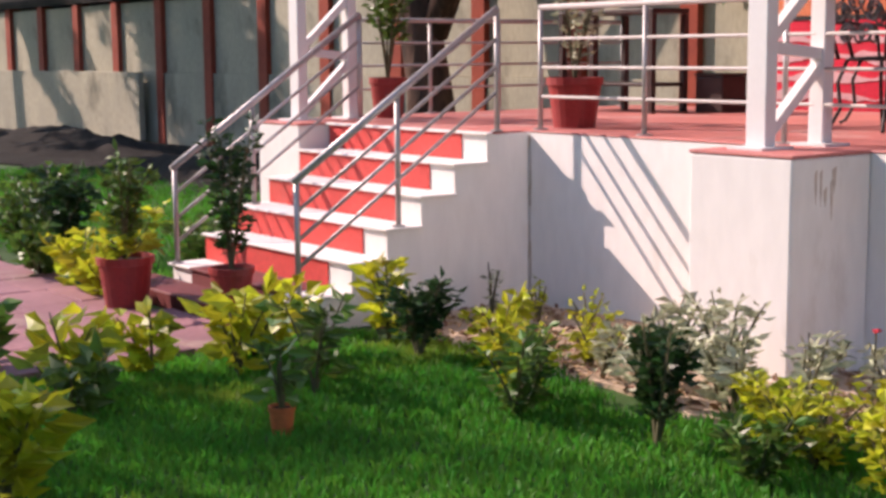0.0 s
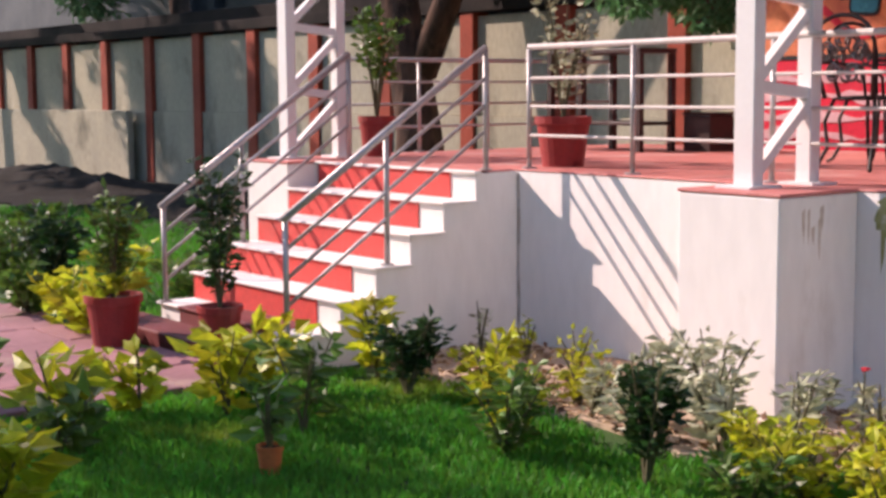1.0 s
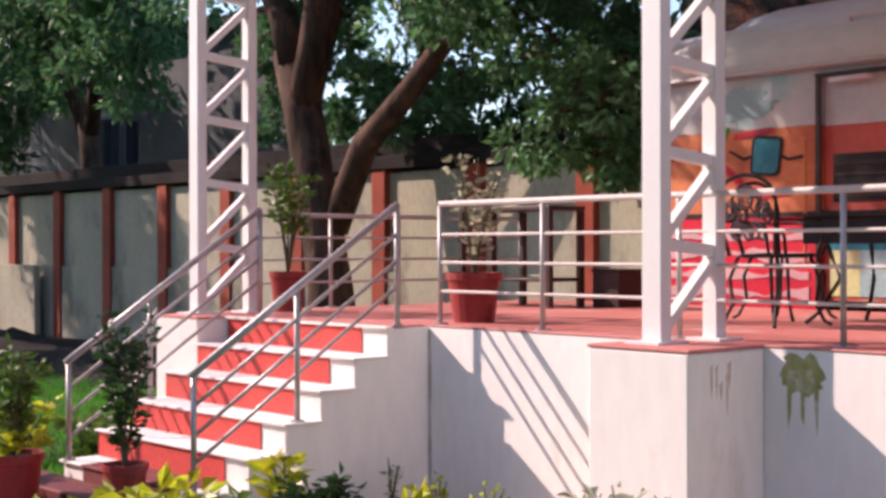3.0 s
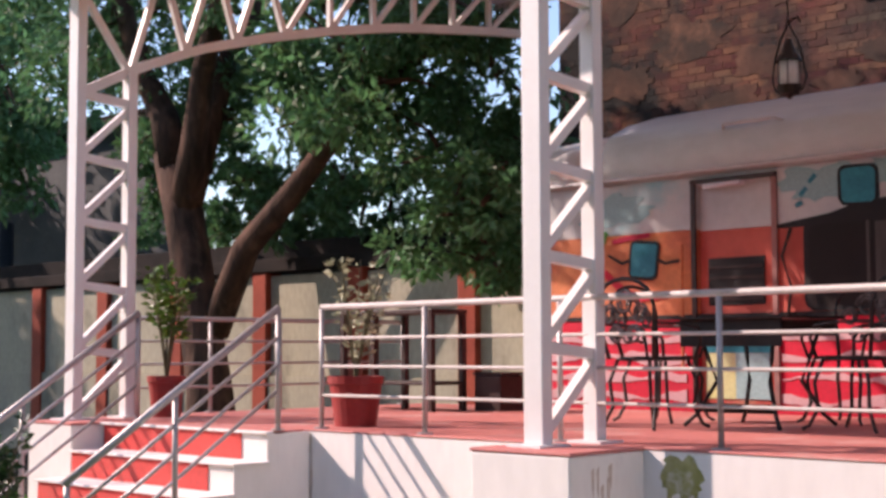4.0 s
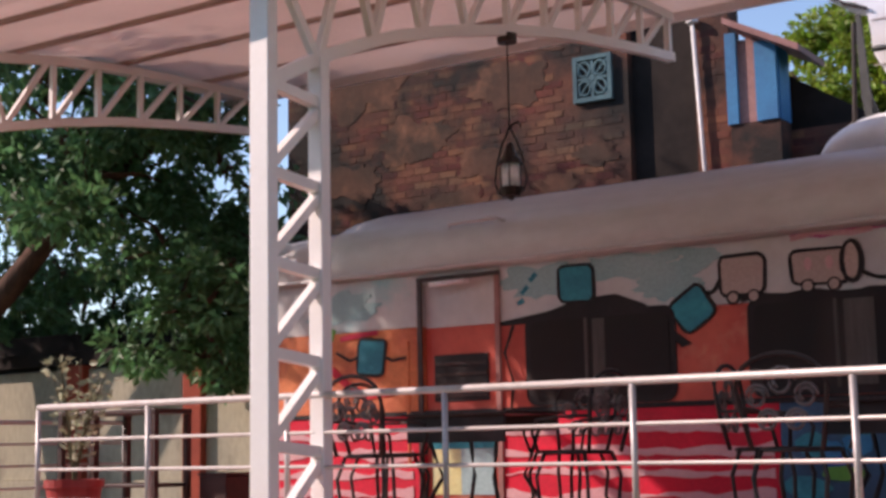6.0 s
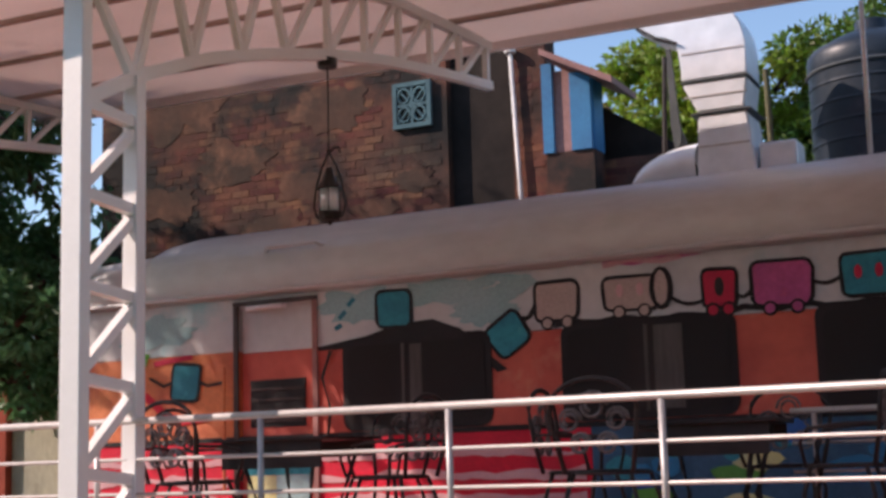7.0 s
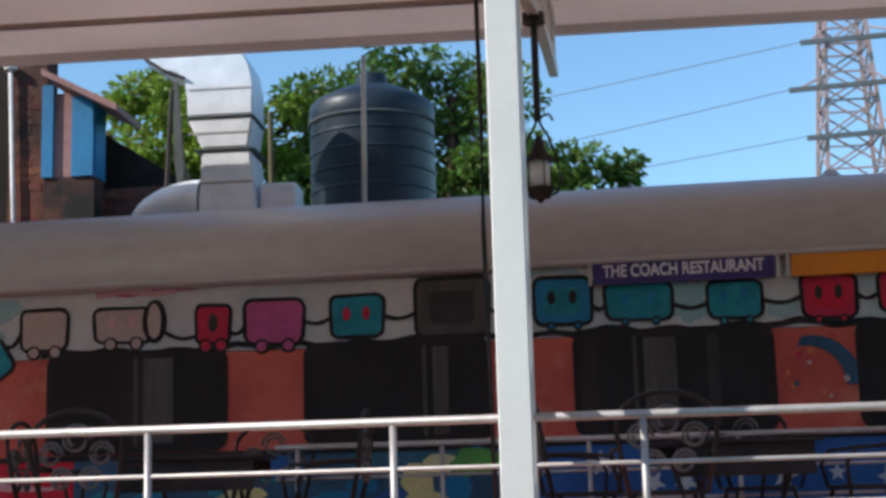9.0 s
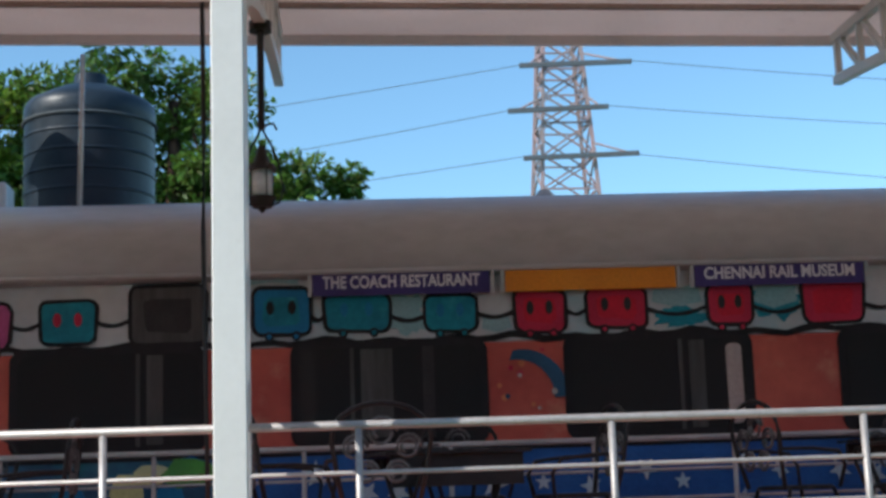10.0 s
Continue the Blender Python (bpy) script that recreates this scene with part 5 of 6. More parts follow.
B = Vector((-14.6, 10.9, 0))
tree("shade_tree", [B, (-14.73, 10.9, 1.14), (-14.98, 10.9, 2.32), (-15.3, 10.9, 3.45), (-15.6, 10.9, 4.3)],
     [([(-15.5, 10.9, 4.1), (-15.75, 10.9, 4.8), (-16.25, 10.8, 5.6), (-16.9, 10.4, 8.2)], 0.24), ([(-15.3, 10.9, 3.5), (-15.0, 10.85, 4.4), (-14.75, 10.8, 5.3), (-13.6, 10.3, 6.3), (-11.0, 9.6, 6.9)], 0.22),
      ([(-14.75, 11.0, 1.9), (-14.1, 11.0, 2.95), (-13.3, 11.1, 3.6), (-12.7, 11.2, 4.2), (-11.7, 11.2, 4.8), (-10.7, 11.2, 5.2)], 0.2), ([(-15.2, 10.9, 3.6), (-15.3, 11.6, 5.6), (-15.0, 12.4, 7.2)], 0.2)],
     [(-12.1, 10.6, 5.4, 1.35), (-11.2, 10.3, 4.6, 1.5), (-10.4, 10.6, 5.6, 1.1), (-10.5, 11.0, 3.7, 1.2), (-9.8, 10.6, 3.1, 0.75), (-14.2, 11.5, 3.3, 0.5), (-15.0, 11.2, 5.7, 0.8), (-12.9, 11.2, 4.9, 0.7), (-12.4, 11.2, 5.9, 0.9), (-12.8, 11.2, 6.7, 0.9), (-16.2, 11.2, 4.7, 0.7), (-13.9, 11.4, 5.5, 0.55), (-14.2, 11.6, 7.4, 0.7), (-16.6, 11.0, 6.2, 1.2), (-16.6, 10.4, 7.9, 2.0), (-12.8, 10.0, 7.6, 1.8), (-10.8, 10.0, 7.2, 1.3), (-14.6, 12.8, 3.9, 0.6), (-12.0, 12.8, 4.4, 0.9), (-17.6, 12.6, 4.7, 1.0), (-18.8, 11.5, 6.6, 1.8), (-12.0, 7.9, 6.5, 1.5), (-10.6, 8.3, 5.9, 0.9), (-9.9, 11.2, 4.6, 0.8), (-10.2, 11.6, 4.0, 1.2), (-11.4, 11.4, 5.2, 1.4), (-9.7, 11.0, 3.6, 0.6), (-10.8, 11.4, 3.2, 0.9), (-10.4, 11.2, 6.2, 1.0), (-19.3, 13.2, 3.8, 0.70), (-17.8, 13.2, 3.6, 0.60), (-16.6, 13.2, 3.6, 0.60), (-15.6, 13.2, 3.4, 0.55), (-14.7, 13.2, 3.4, 0.60), (-13.8, 13.2, 3.4, 0.60), (-13.1, 13.2, 3.2, 0.60), (-12.3, 13.2, 3.3, 0.70), (-16.4, 13.2, 4.0, 0.50), (-15.2, 13.2, 3.9, 0.50), (-13.7, 13.2, 3.9, 0.70), (-11.9, 13.2, 3.0, 0.50), (-14.8, 12.7, 5.0, 0.62), (-14.8, 12.7, 4.1, 0.55), (-17.0, 12.7, 5.2, 0.70), (-17.0, 12.7, 4.3, 0.60), (-16.2, 12.7, 5.6, 0.50), (-16.4, 12.7, 3.8, 0.60), (-14.1, 12.7, 4.3, 0.70), (-14.6, 12.7, 5.7, 0.70), (-15.3, 12.7, 3.5, 0.50), (-17.0, 12.7, 6.3, 0.60), (-14.4, 12.7, 3.6, 0.50), (-18.3, 12.7, 4.9, 0.70), (-13.7, 12.7, 3.7, 0.60), (-15.6, 12.7, 5.8, 0.45), (-15.3, 11.6, 4.9, 0.50), (-15.1, 11.6, 3.9, 0.50), (-16.6, 12.4, 3.5, 0.50), (-13.5, 11.6, 4.8, 0.70), (-13.3, 11.8, 3.9, 0.60), (-17.7, 12.0, 5.2, 0.55), (-18.6, 12.4, 4.7, 0.45), (-14.9, 12.6, 3.7, 0.50), (-16.8, 12.0, 6.7, 0.60), (-19.5, 12.2, 7.2, 0.70), (-10.0, 10.9, 2.6, 0.35), (-9.7, 10.9, 2.4, 0.25)],
     LEAF_TREE, 50000, 0.15, 21, "large dark-leaved shade tree with a forked trunk", 0.32)
# the clumps at x -41 and -45 are added to shade the far building
tree("roadside_tree", [(-29.5, 15.2, 0), (-29.4, 15.2, 2.5), (-29.6, 15.1, 4.5)], [([(-29.6, 15.1, 4.2), (-30.8, 15.0, 6.0), (-32.0, 15.0, 7.6)], 0.2), ([(-29.5, 15.1, 4.3), (-28.4, 14.8, 6.2), (-27.0, 14.5, 7.4)], 0.2)],
     [(-26.2, 14.2, 7.2, 1.9), (-27.8, 14.6, 7.6, 2.2), (-30.6, 15, 7.8, 2.4), (-33.6, 15.5, 7.6, 2.4), (-27.0, 14.6, 6.0, 1.6), (-31.0, 15, 6.4, 1.6), (-37, 16, 7.5, 2.6), (-41, 16.5, 8.0, 2.8), (-45, 17, 8.2, 3.0), (-40, 17.2, 5.8, 2.0)], LEAF_TREE, 26000, 0.27, 22, "dark leafy tree behind the boundary wall", 0.3)
tree("far_tree", [(-7.5, 25, 0), (-7.4, 25, 3), (-7.2, 25, 5.5)], [([(-7.2, 25, 5), (-6.4, 25, 6.6), (-5.8, 25, 8)], 0.18), ([(-7.2, 25, 5.2), (-8.0, 25, 6.8), (-8.4, 25, 8.4)], 0.18)],
     [(-7.4, 25, 7.6, 1.2), (-6.4, 25, 7.0, 1.1), (-7.9, 25, 6.4, 1.1), (-5.6, 25, 6.4, 1.0), (-6.6, 25, 8.4, 1.1), (-7.2, 25, 5.6, 1.0), (-5.4, 25.5, 8.2, 1.0), (-8.6, 25.3, 7.6, 1.0), (-8.8, 25.3, 6.4, 0.9), (-7.6, 25.5, 9.0, 0.9), (-4.6, 25.5, 7.4, 0.9), (-4.8, 25.4, 6.2, 0.9)], LEAF_FAR, 36000, 0.17, 23, "sunlit yellow-green tree behind the coach", 0.25, fill=1.35)
tree("far_tree", [(-2.2, 26, 0), (-2.2, 26, 3), (-2.1, 26, 5.5)], [([(-2.1, 26, 5), (-3.4, 26, 7), (-4.4, 26, 8.6)], 0.2), ([(-2.1, 26, 5.2), (-0.8, 26, 6.8), (0.6, 26, 7.4)], 0.2), ([(-2.1, 26, 5.4), (-2.0, 26, 7.4), (-2.0, 26, 9)], 0.2)],
     [(-4.4, 26, 8.8, 1.1), (-3.0, 26, 9.0, 1.2), (-1.6, 26, 8.8, 1.1), (-4.6, 26, 7.2, 1.2), (-3.2, 26.5, 7.4, 1.3), (-1.4, 26, 7.2, 1.2), (-0.4, 26, 7.6, 0.9), (0.4, 26, 7.3, 0.7), (1.1, 26, 7.35, 0.5), (-0.2, 26, 6.4, 0.9), (0.5, 26, 6.5, 0.6), (-3.0, 26, 6.0, 1.3), (-1.4, 26, 5.8, 1.2), (-4.8, 26, 5.8, 1.1), (-3.8, 26.8, 6.6, 1.3), (-2.2, 27, 6.6, 1.4), (-2.4, 27, 8.2, 1.2), (-3.9, 27, 8.2, 1.1), (-0.8, 26.8, 6.9, 0.9), (-2.4, 27, 5.0, 1.4), (-4.2, 27, 5.0, 1.2), (-0.4, 26.8, 5.4, 1.0)], LEAF_FAR2, 52000, 0.17, 24, "spreading green tree behind the water tank", 0.3, fill=1.35)
# trees added beyond the view's left edge to dapple the boundary wall and earth
for k, (tx, ty, tr, th) in enumerate(((-28.6, 8.2, 2.6, 6.0), (-24.6, 5.4, 2.0, 5.4), (-35.0, 9.4, 1.9, 6.2), (-31.0, 7.2, 3.0, 7.4))):
    tree("wayside_tree", [(tx, ty, 0), (tx + 0.1, ty, 2), (tx, ty + 0.1, th - 1.5)], [([(tx, ty, th - 1.8), (tx + 0.8, ty, th - 0.4), (tx + 1.5, ty + 0.2, th + 0.6)], 0.13), ([(tx, ty, th - 1.7), (tx - 0.9, ty + 0.1, th - 0.3), (tx - 1.6, ty, th + 0.8)], 0.13)],
         [(tx, ty, th, tr * 0.6), (tx + tr * 0.5, ty, th - 0.4, tr * 0.5), (tx - tr * 0.5, ty + 0.3, th + 0.2, tr * 0.55), (tx + 0.2, ty - 0.9, th - 0.9, tr * 0.5), (tx, ty + 1.2, th + 0.7, tr * 0.5)], LEAF_TREE, 7000, 0.21, 30 + k, "dark leafy tree added to shade the boundary wall", 0.22)
# out of view: added only for the dappled shade on lawn and path
tree("lawn_tree", [(-13.2, -1.4, 0), (-13.1, -1.4, 2), (-13.0, -1.3, 3.6)], [([(-13, -1.3, 3.4), (-12.2, -1.2, 4.4), (-11.4, -1.2, 5.2)], 0.12), ([(-13, -1.3, 3.4), (-13.6, -1.4, 4.6), (-14.2, -1.5, 5.4)], 0.12)],
     [(-12.4, -1.3, 5.0, 1.3), (-13.8, -1.6, 5.2, 1.2), (-11.2, -1.2, 4.7, 1.0), (-12.9, -2.4, 5.4, 1.1), (-12.8, -0.6, 5.9, 1.0)], LEAF_MID, 1200, 0.16, 25, "unseen leafy tree added to shade the front lawn", 0.18)


# ---- plants ----
def shrub(name, at, h, r, leaf, count, size, seed, label, stems=5, bare=0.25, thick=0.012, width=0.5, parent=None, lean=0.3, droop=0.2):
    """Stems that fan out of one foot, with leaves along and round them."""
    rng = random.Random(seed)
    t = parent or thing(name, label, "plant", at)
    off = Vector(at) - Vector(t.location)
    bm = bmesh.new()
    leaves = []
    for s in range(stems):
        a = rng.uniform(0, math.tau)
        reach = r * rng.uniform(0.3, 1.0)
        tip = Vector((math.cos(a) * reach, math.sin(a) * reach, h * rng.uniform(0.72, 1.0)))
        mid = Vector((tip.x * lean, tip.y * lean, tip.z * 0.5))
        pts = []
        for i in range(6):
            u = i / 5
            pts.append(off + mid * (2 * u * (1 - u)) + tip * (u * u))
        tube(pts, [thick * (1 - 0.7 * i / 5) for i in range(6)], 5, bm)
        n = count // stems
        for i in range(n):
            u = bare + (1 - bare) * rng.random() ** 0.8
            p = off + mid * (2 * u * (1 - u)) + tip * (u * u)
            w = rand_way(rng)
            p = p + Vector((w.x, w.y, w.z * 0.6)) * r * 0.3 * rng.random()
            d = Vector((w.x, w.y, abs(w.z) * 0.5 - droop * rng.random())).normalized()
            leaves.append(one_leaf(rng, p, d, size, size * width))
    part("stem", bm, STEM, t)["kind"] = "stuff"
    vs, fs = leaf_mesh(leaves)
    fast_part("foliage", vs, fs, leaf, t)["kind"] = "stuff"
    return t


def pot_mesh(r, h, taper=0.74):
    prof = [(0.0, 0.0), (r * taper, 0.0), (r * 0.94, h * 0.84), (r * 1.02, h * 0.85), (r * 1.02, h), (r * 0.9, h), (r * 0.86, h * 0.88), (0.0, h * 0.87)]
    bm = bmesh.new()
    n = 22
    rings = [[bm.verts.new((max(q, 0.001) * math.cos(k * math.tau / n), max(q, 0.001) * math.sin(k * math.tau / n), z)) for k in range(n)] for q, z in prof]
    for s, t in zip(rings, rings[1:]):
        for k in range(n):
            bm.faces.new((s[k], s[(k + 1) % n], t[(k + 1) % n], t[k]))
    return bm


def potted(at, r, h, plant_h, plant_r, leaf, count, size, seed, label, **kw):
    t = thing("potted_plant", label, "potted plant", at)
    part("pot", pot_mesh(r, h), kw.pop("pot", POT_RED), t, "red tapered plastic pot with a rolled rim")
    part("soil", rod((0, 0, h * 0.8), (0, 0, h * 0.9), r * 0.85, n=18), DARK_SOIL, t, "dark potting soil")
    shrub("plant", (at[0], at[1], at[2] + h * 0.88), plant_h, plant_r, leaf, count, size, seed, "", parent=t, **kw)
    return t


potted((-8.5, 3.82, 0.03), 0.185, 0.33, 0.72, 0.24, LEAF_MID, 330, 0.085, 41, "leafy green plant in a red pot beside the stairs", stems=8, thick=0.014)
shrub("trailing_plant", (-8.5, 3.82, 0.36), 0.12, 0.26, LEAF_LIME, 40, 0.14, 42, "yellow-green leaves drooping over the red pot rim", stems=6, droop=0.6)
potted((-7.62, 4.12, 0.1), 0.14, 0.26, 1.02, 0.2, LEAF_DARK, 420, 0.075, 43, "tall dark-leaved plant in a maroon pot on the bottom step", stems=7, bare=0.12, thick=0.01, lean=0.5)
potted((-9.33, 6.5, DECK), 0.15, 0.32, 0.95, 0.22, LEAF_MID, 300, 0.09, 44, "bushy plant in a red pot at the top of the stairs", stems=6, bare=0.4)
potted((-7.12, 6.5, DECK), 0.19, 0.34, 0.85, 0.26, LEAF_PALE, 190, 0.07, 45, "sparse pale plant in a red pot behind the railing", stems=10, bare=0.2, thick=0.009)
potted((-5.22, 3.05, 0.0), 0.06, 0.13, 0.3, 0.16, LEAF_MID, 40, 0.12, 46, "small plant in an orange pot on the lawn", pot=POT_ORANGE)

SHRUBS = (
    # x, y, height, radius, leaf, leaves, size, label
    (-6.05, 4.4, 0.46, 0.2, LEAF_DARK, 420, 0.07, "rounded dark green shrub on the lawn edge"),
    (-4.02, 4.14, 0.55, 0.15, LEAF_DARK, 380, 0.065, "small dark upright shrub with a bare stem"),
    (-6.62, 3.7, 0.42, 0.36, LEAF_LIME, 150, 0.15, "yellow-green broad-leaved plant by the path"),
    (-6.35, 3.45, 0.5, 0.25, LEAF_LIME, 80, 0.14, "yellow-green broad-leaved plant by the path"),
    (-5.75, 3.55, 0.5, 0.2, LEAF_MID, 60, 0.13, "leggy green plant on the lawn"),
    (-6.55, 4.55, 0.5, 0.17, LEAF_LIME, 110, 0.12, "tall yellow-green plant beside the stair wall"),
    (-5.8, 4.75, 0.35, 0.2, LEAF_LIME, 120, 0.09, "low yellow-green plant in the flower bed"),
    (-4.78, 4.02, 0.42, 0.22, LEAF_MID, 260, 0.075, "bushy green shrub at the lawn edge"),
    (-5.0, 4.25, 0.36, 0.2, LEAF_LIME, 140, 0.075, "yellow-green shrub at the lawn edge"),
    (-4.75, 4.95, 0.5, 0.24, LEAF_PALE, 170, 0.09, "pale grey-green plant before the white pedestal"),
    (-4.35, 4.9, 0.45, 0.26, LEAF_PALE, 170, 0.09, "pale grey-green plant before the white pedestal"),
    (-3.95, 5.05, 0.42, 0.2, LEAF_PALE, 110, 0.08, "pale grey-green plant before the white wall"),
    (-3.62, 5.2, 0.4, 0.2, LEAF_PALE, 90, 0.08, "pale flowering plant before the white wall"),
    (-5.1, 4.85, 0.3, 0.22, LEAF_PALE, 90, 0.08, "low dry plant in the flower bed"),
    (-4.55, 5.15, 0.48, 0.22, LEAF_PALE, 150, 0.085, "pale grey-green plant before the white pedestal"),
    (-4.15, 4.75, 0.4, 0.22, LEAF_PALE, 140, 0.085, "pale grey-green plant before the white pedestal"),
    (-4.6, 4.7, 0.34, 0.22, LEAF_PALE, 120, 0.08, "low pale plant in the flower bed"),
    (-3.85, 4.85, 0.4, 0.2, LEAF_PALE, 120, 0.08, "pale grey-green plant before the white wall"),
    (-5.35, 5.0, 0.24, 0.2, LEAF_LIME, 70, 0.07, "small yellow-green seedling in the bed"),
    (-5.6, 4.6, 0.3, 0.2, LEAF_LIME, 110, 0.08, "low yellow-green plant in the flower bed"),
    (-3.75, 4.55, 0.3, 0.24, LEAF_LIME, 230, 0.075, "yellow-topped clipped hedge plant"),
    (-3.45, 4.45, 0.34, 0.26, LEAF_LIME, 240, 0.075, "yellow-topped clipped hedge plant"),
    (-3.3, 4.75, 0.34, 0.26, LEAF_LIME, 240, 0.075, "yellow-topped clipped hedge plant"),
    (-3.45, 4.12, 0.28, 0.2, LEAF_MID, 220, 0.07, "green clipped hedge plant"),
    (-3.0, 4.35, 0.36, 0.25, LEAF_LIME, 230, 0.075, "yellow-topped clipped hedge plant"),
    (-4.95, 1.72, 0.5, 0.3, LEAF_LIME, 190, 0.15, "yellow-green broad-leaved plant on the lawn"),
    (-5.45, 1.75, 0.42, 0.28, LEAF_LIME, 120, 0.15, "yellow-green broad-leaved plant on the lawn"),
    (-6.55, 2.62, 0.4, 0.26, LEAF_LIME, 60, 0.17, "broad-leaved plant at the path edge"),
    (-6.1, 2.45, 0.3, 0.2, LEAF_MID, 60, 0.14, "broad-leaved plant at the path edge"),
    (-6.62, 3.1, 0.36, 0.22, LEAF_LIME, 60, 0.15, "broad-leaved plant at the path edge"),
    (-7.35, 2.4, 0.4, 0.26, LEAF_MID, 70, 0.16, "broad-leaved plant at the path edge"),
    (-8.95, 3.9, 0.36, 0.28, LEAF_LIME, 110, 0.15, "yellow-green broad-leaved plant beside the pot"),
    (-9.5, 3.95, 0.42, 0.3, LEAF_LIME, 130, 0.14, "yellow-green broad-leaved plant beside the path"),
    (-10.2, 3.9, 0.4, 0.3, LEAF_MID, 150, 0.13, "green broad-leaved plant beside the path"),
    (-10.9, 4.3, 0.75, 0.34, LEAF_DARK, 420, 0.1, "dark green bush beyond the path"),
    (-10.3, 4.7, 0.5, 0.34, LEAF_LIME, 200, 0.11, "sunlit green bush beyond the path"),
    (-11.9, 4.4, 0.55, 0.4, LEAF_MID, 300, 0.11, "green bush beyond the path"),
    (-9.7, 4.95, 0.42, 0.3, LEAF_MID, 170, 0.11, "green bush beside the stairs"),
    (-12.8, 4.9, 0.6, 0.4, LEAF_MID, 280, 0.12, "green bush on the far lawn"),
    (-6.85, 5.55, 0.34, 0.1, LEAF_PALE, 30, 0.06, "thin seedling against the white wall"),
    (-6.45, 5.6, 0.3, 0.12, LEAF_LIME, 36, 0.06, "thin seedling against the white wall"),
    (-5.95, 5.55, 0.28, 0.12, LEAF_LIME, 40, 0.06, "thin seedling against the white wall"),
    (-5.55, 5.2, 0.26, 0.14, LEAF_LIME, 60, 0.06, "small yellow-green seedling in the bed"),
    (-15.8, 10.4, 0.9, 0.4, LEAF_PALE, 160, 0.12, "pale shrub before the boundary wall"),
    (-17.2, 10.6, 0.8, 0.4, LEAF_PALE, 140, 0.12, "pale shrub before the boundary wall"),
)
for k, (x, y, h, r, leaf, n, size, label) in enumerate(SHRUBS):
    shrub("shrub", (x, y, 0.0), h, r, leaf, n, size, 100 + k, label, stems=max(4, min(9, n // 28)), bare=0.3 if leaf is LEAF_DARK else 0.12, width=0.42 if leaf is LEAF_PALE else 0.55)
fl = thing("flower", "small pink flower on a thin stem", "flower", (-3.72, 5.18, 0.0))
part("stem", rod((0, 0, 0), (0.01, 0, 0.42), 0.005, n=5), STEM, fl)
rng = random.Random(9)
vs, fs = leaf_mesh([one_leaf(rng, (0.01, 0, 0.42), Vector((math.cos(a), math.sin(a), 0.25)).normalized(), 0.03, 0.025) for a in [k * math.tau / 7 for k in range(7)]])
fast_part("petals", vs, fs, FLOWER, fl)

# lawn: blades thick near the camera
def lawn_blades():
    rng = random.Random(77)
    vs, fs = [], []

    def blade(x, y, h):
        a = rng.uniform(0, math.tau)
        c, s = math.cos(a), math.sin(a)
        w = rng.uniform(0.004, 0.008)
        lx, ly = rng.gauss(0, 0.4) * h, rng.gauss(0, 0.4) * h
        k = len(vs)
        vs.extend(((x - c * w, y - s * w, -0.01), (x + c * w, y + s * w, -0.01), (x + c * w * 0.8 + lx * 0.4, y + s * w * 0.8 + ly * 0.4, h * 0.6), (x + lx, y + ly, h)))
        fs.extend(((k, k + 1, k + 2), (k, k + 2, k + 3)))

    for _ in range(100000):
        u = rng.random() ** 0.8
        x = -2.2 - 7.6 * u + 0.7 * abs(rng.gauss(0, 1))
        y = rng.uniform(0.6, 5.1) - (0.6 * abs(rng.gauss(0, 1)) if rng.random() < 0.4 else 0)
        if x < -6.9 and 2.5 < y < 4.1:
            continue
        if y > 4.8 + 0.2 * math.sin(x * 3) + 0.5 * noise.noise(Vector((x * 4, y * 4, 3))) - 0.25 * rng.random() ** 3:
            continue
        tuft = 0.5 + 0.5 * noise.noise(Vector((x * 2.2, y * 2.2, 0)))
        blade(x, y, rng.uniform(0.025, 0.05) + 0.05 * max(0, tuft - 0.4))
    for _ in range(60000):
        x, y = rng.gauss(-3.5, 4.5), rng.gauss(0.5, 3.5)
        if y > 4.7 or (y > 0.6 and x < -2.2) or (x < -6.9 and 2.4 < y < 4.3):
            continue
        blade(x, y, rng.uniform(0.025, 0.055))
    for _ in range(26000):
        x, y = rng.uniform(-20, -9.3), rng.uniform(2.0, 8.2)
        if y < 4.2 and x > -16.5 and y > 2.5:
            continue
        blade(x, y, rng.uniform(0.05, 0.1))
    return vs, fs


vs, fs = lawn_blades()
tagged(fast_part("grass", vs, fs, GRASS), "dense green lawn grass", "grass", kind="stuff")
rng = random.Random(15)
litter = []
for _ in range(1500):
    x, y = rng.uniform(-7.0, -2.8), rng.uniform(4.7, 5.9)
    litter.append(one_leaf(rng, (x, y, 0.03), Vector((rng.gauss(0, 1), rng.gauss(0, 1), 0.25)).normalized(), 0.06, 0.03))
vs, fs = leaf_mesh(litter)
tagged(fast_part("dry_leaves", vs, fs, surf("dry_leaf", (0.36, 0.22, 0.12), (0.24, 0.13, 0.07), 4, 0.8, 30, 0, vary=0.4)), "dry brown leaves scattered on the bed", "leaves", kind="stuff")


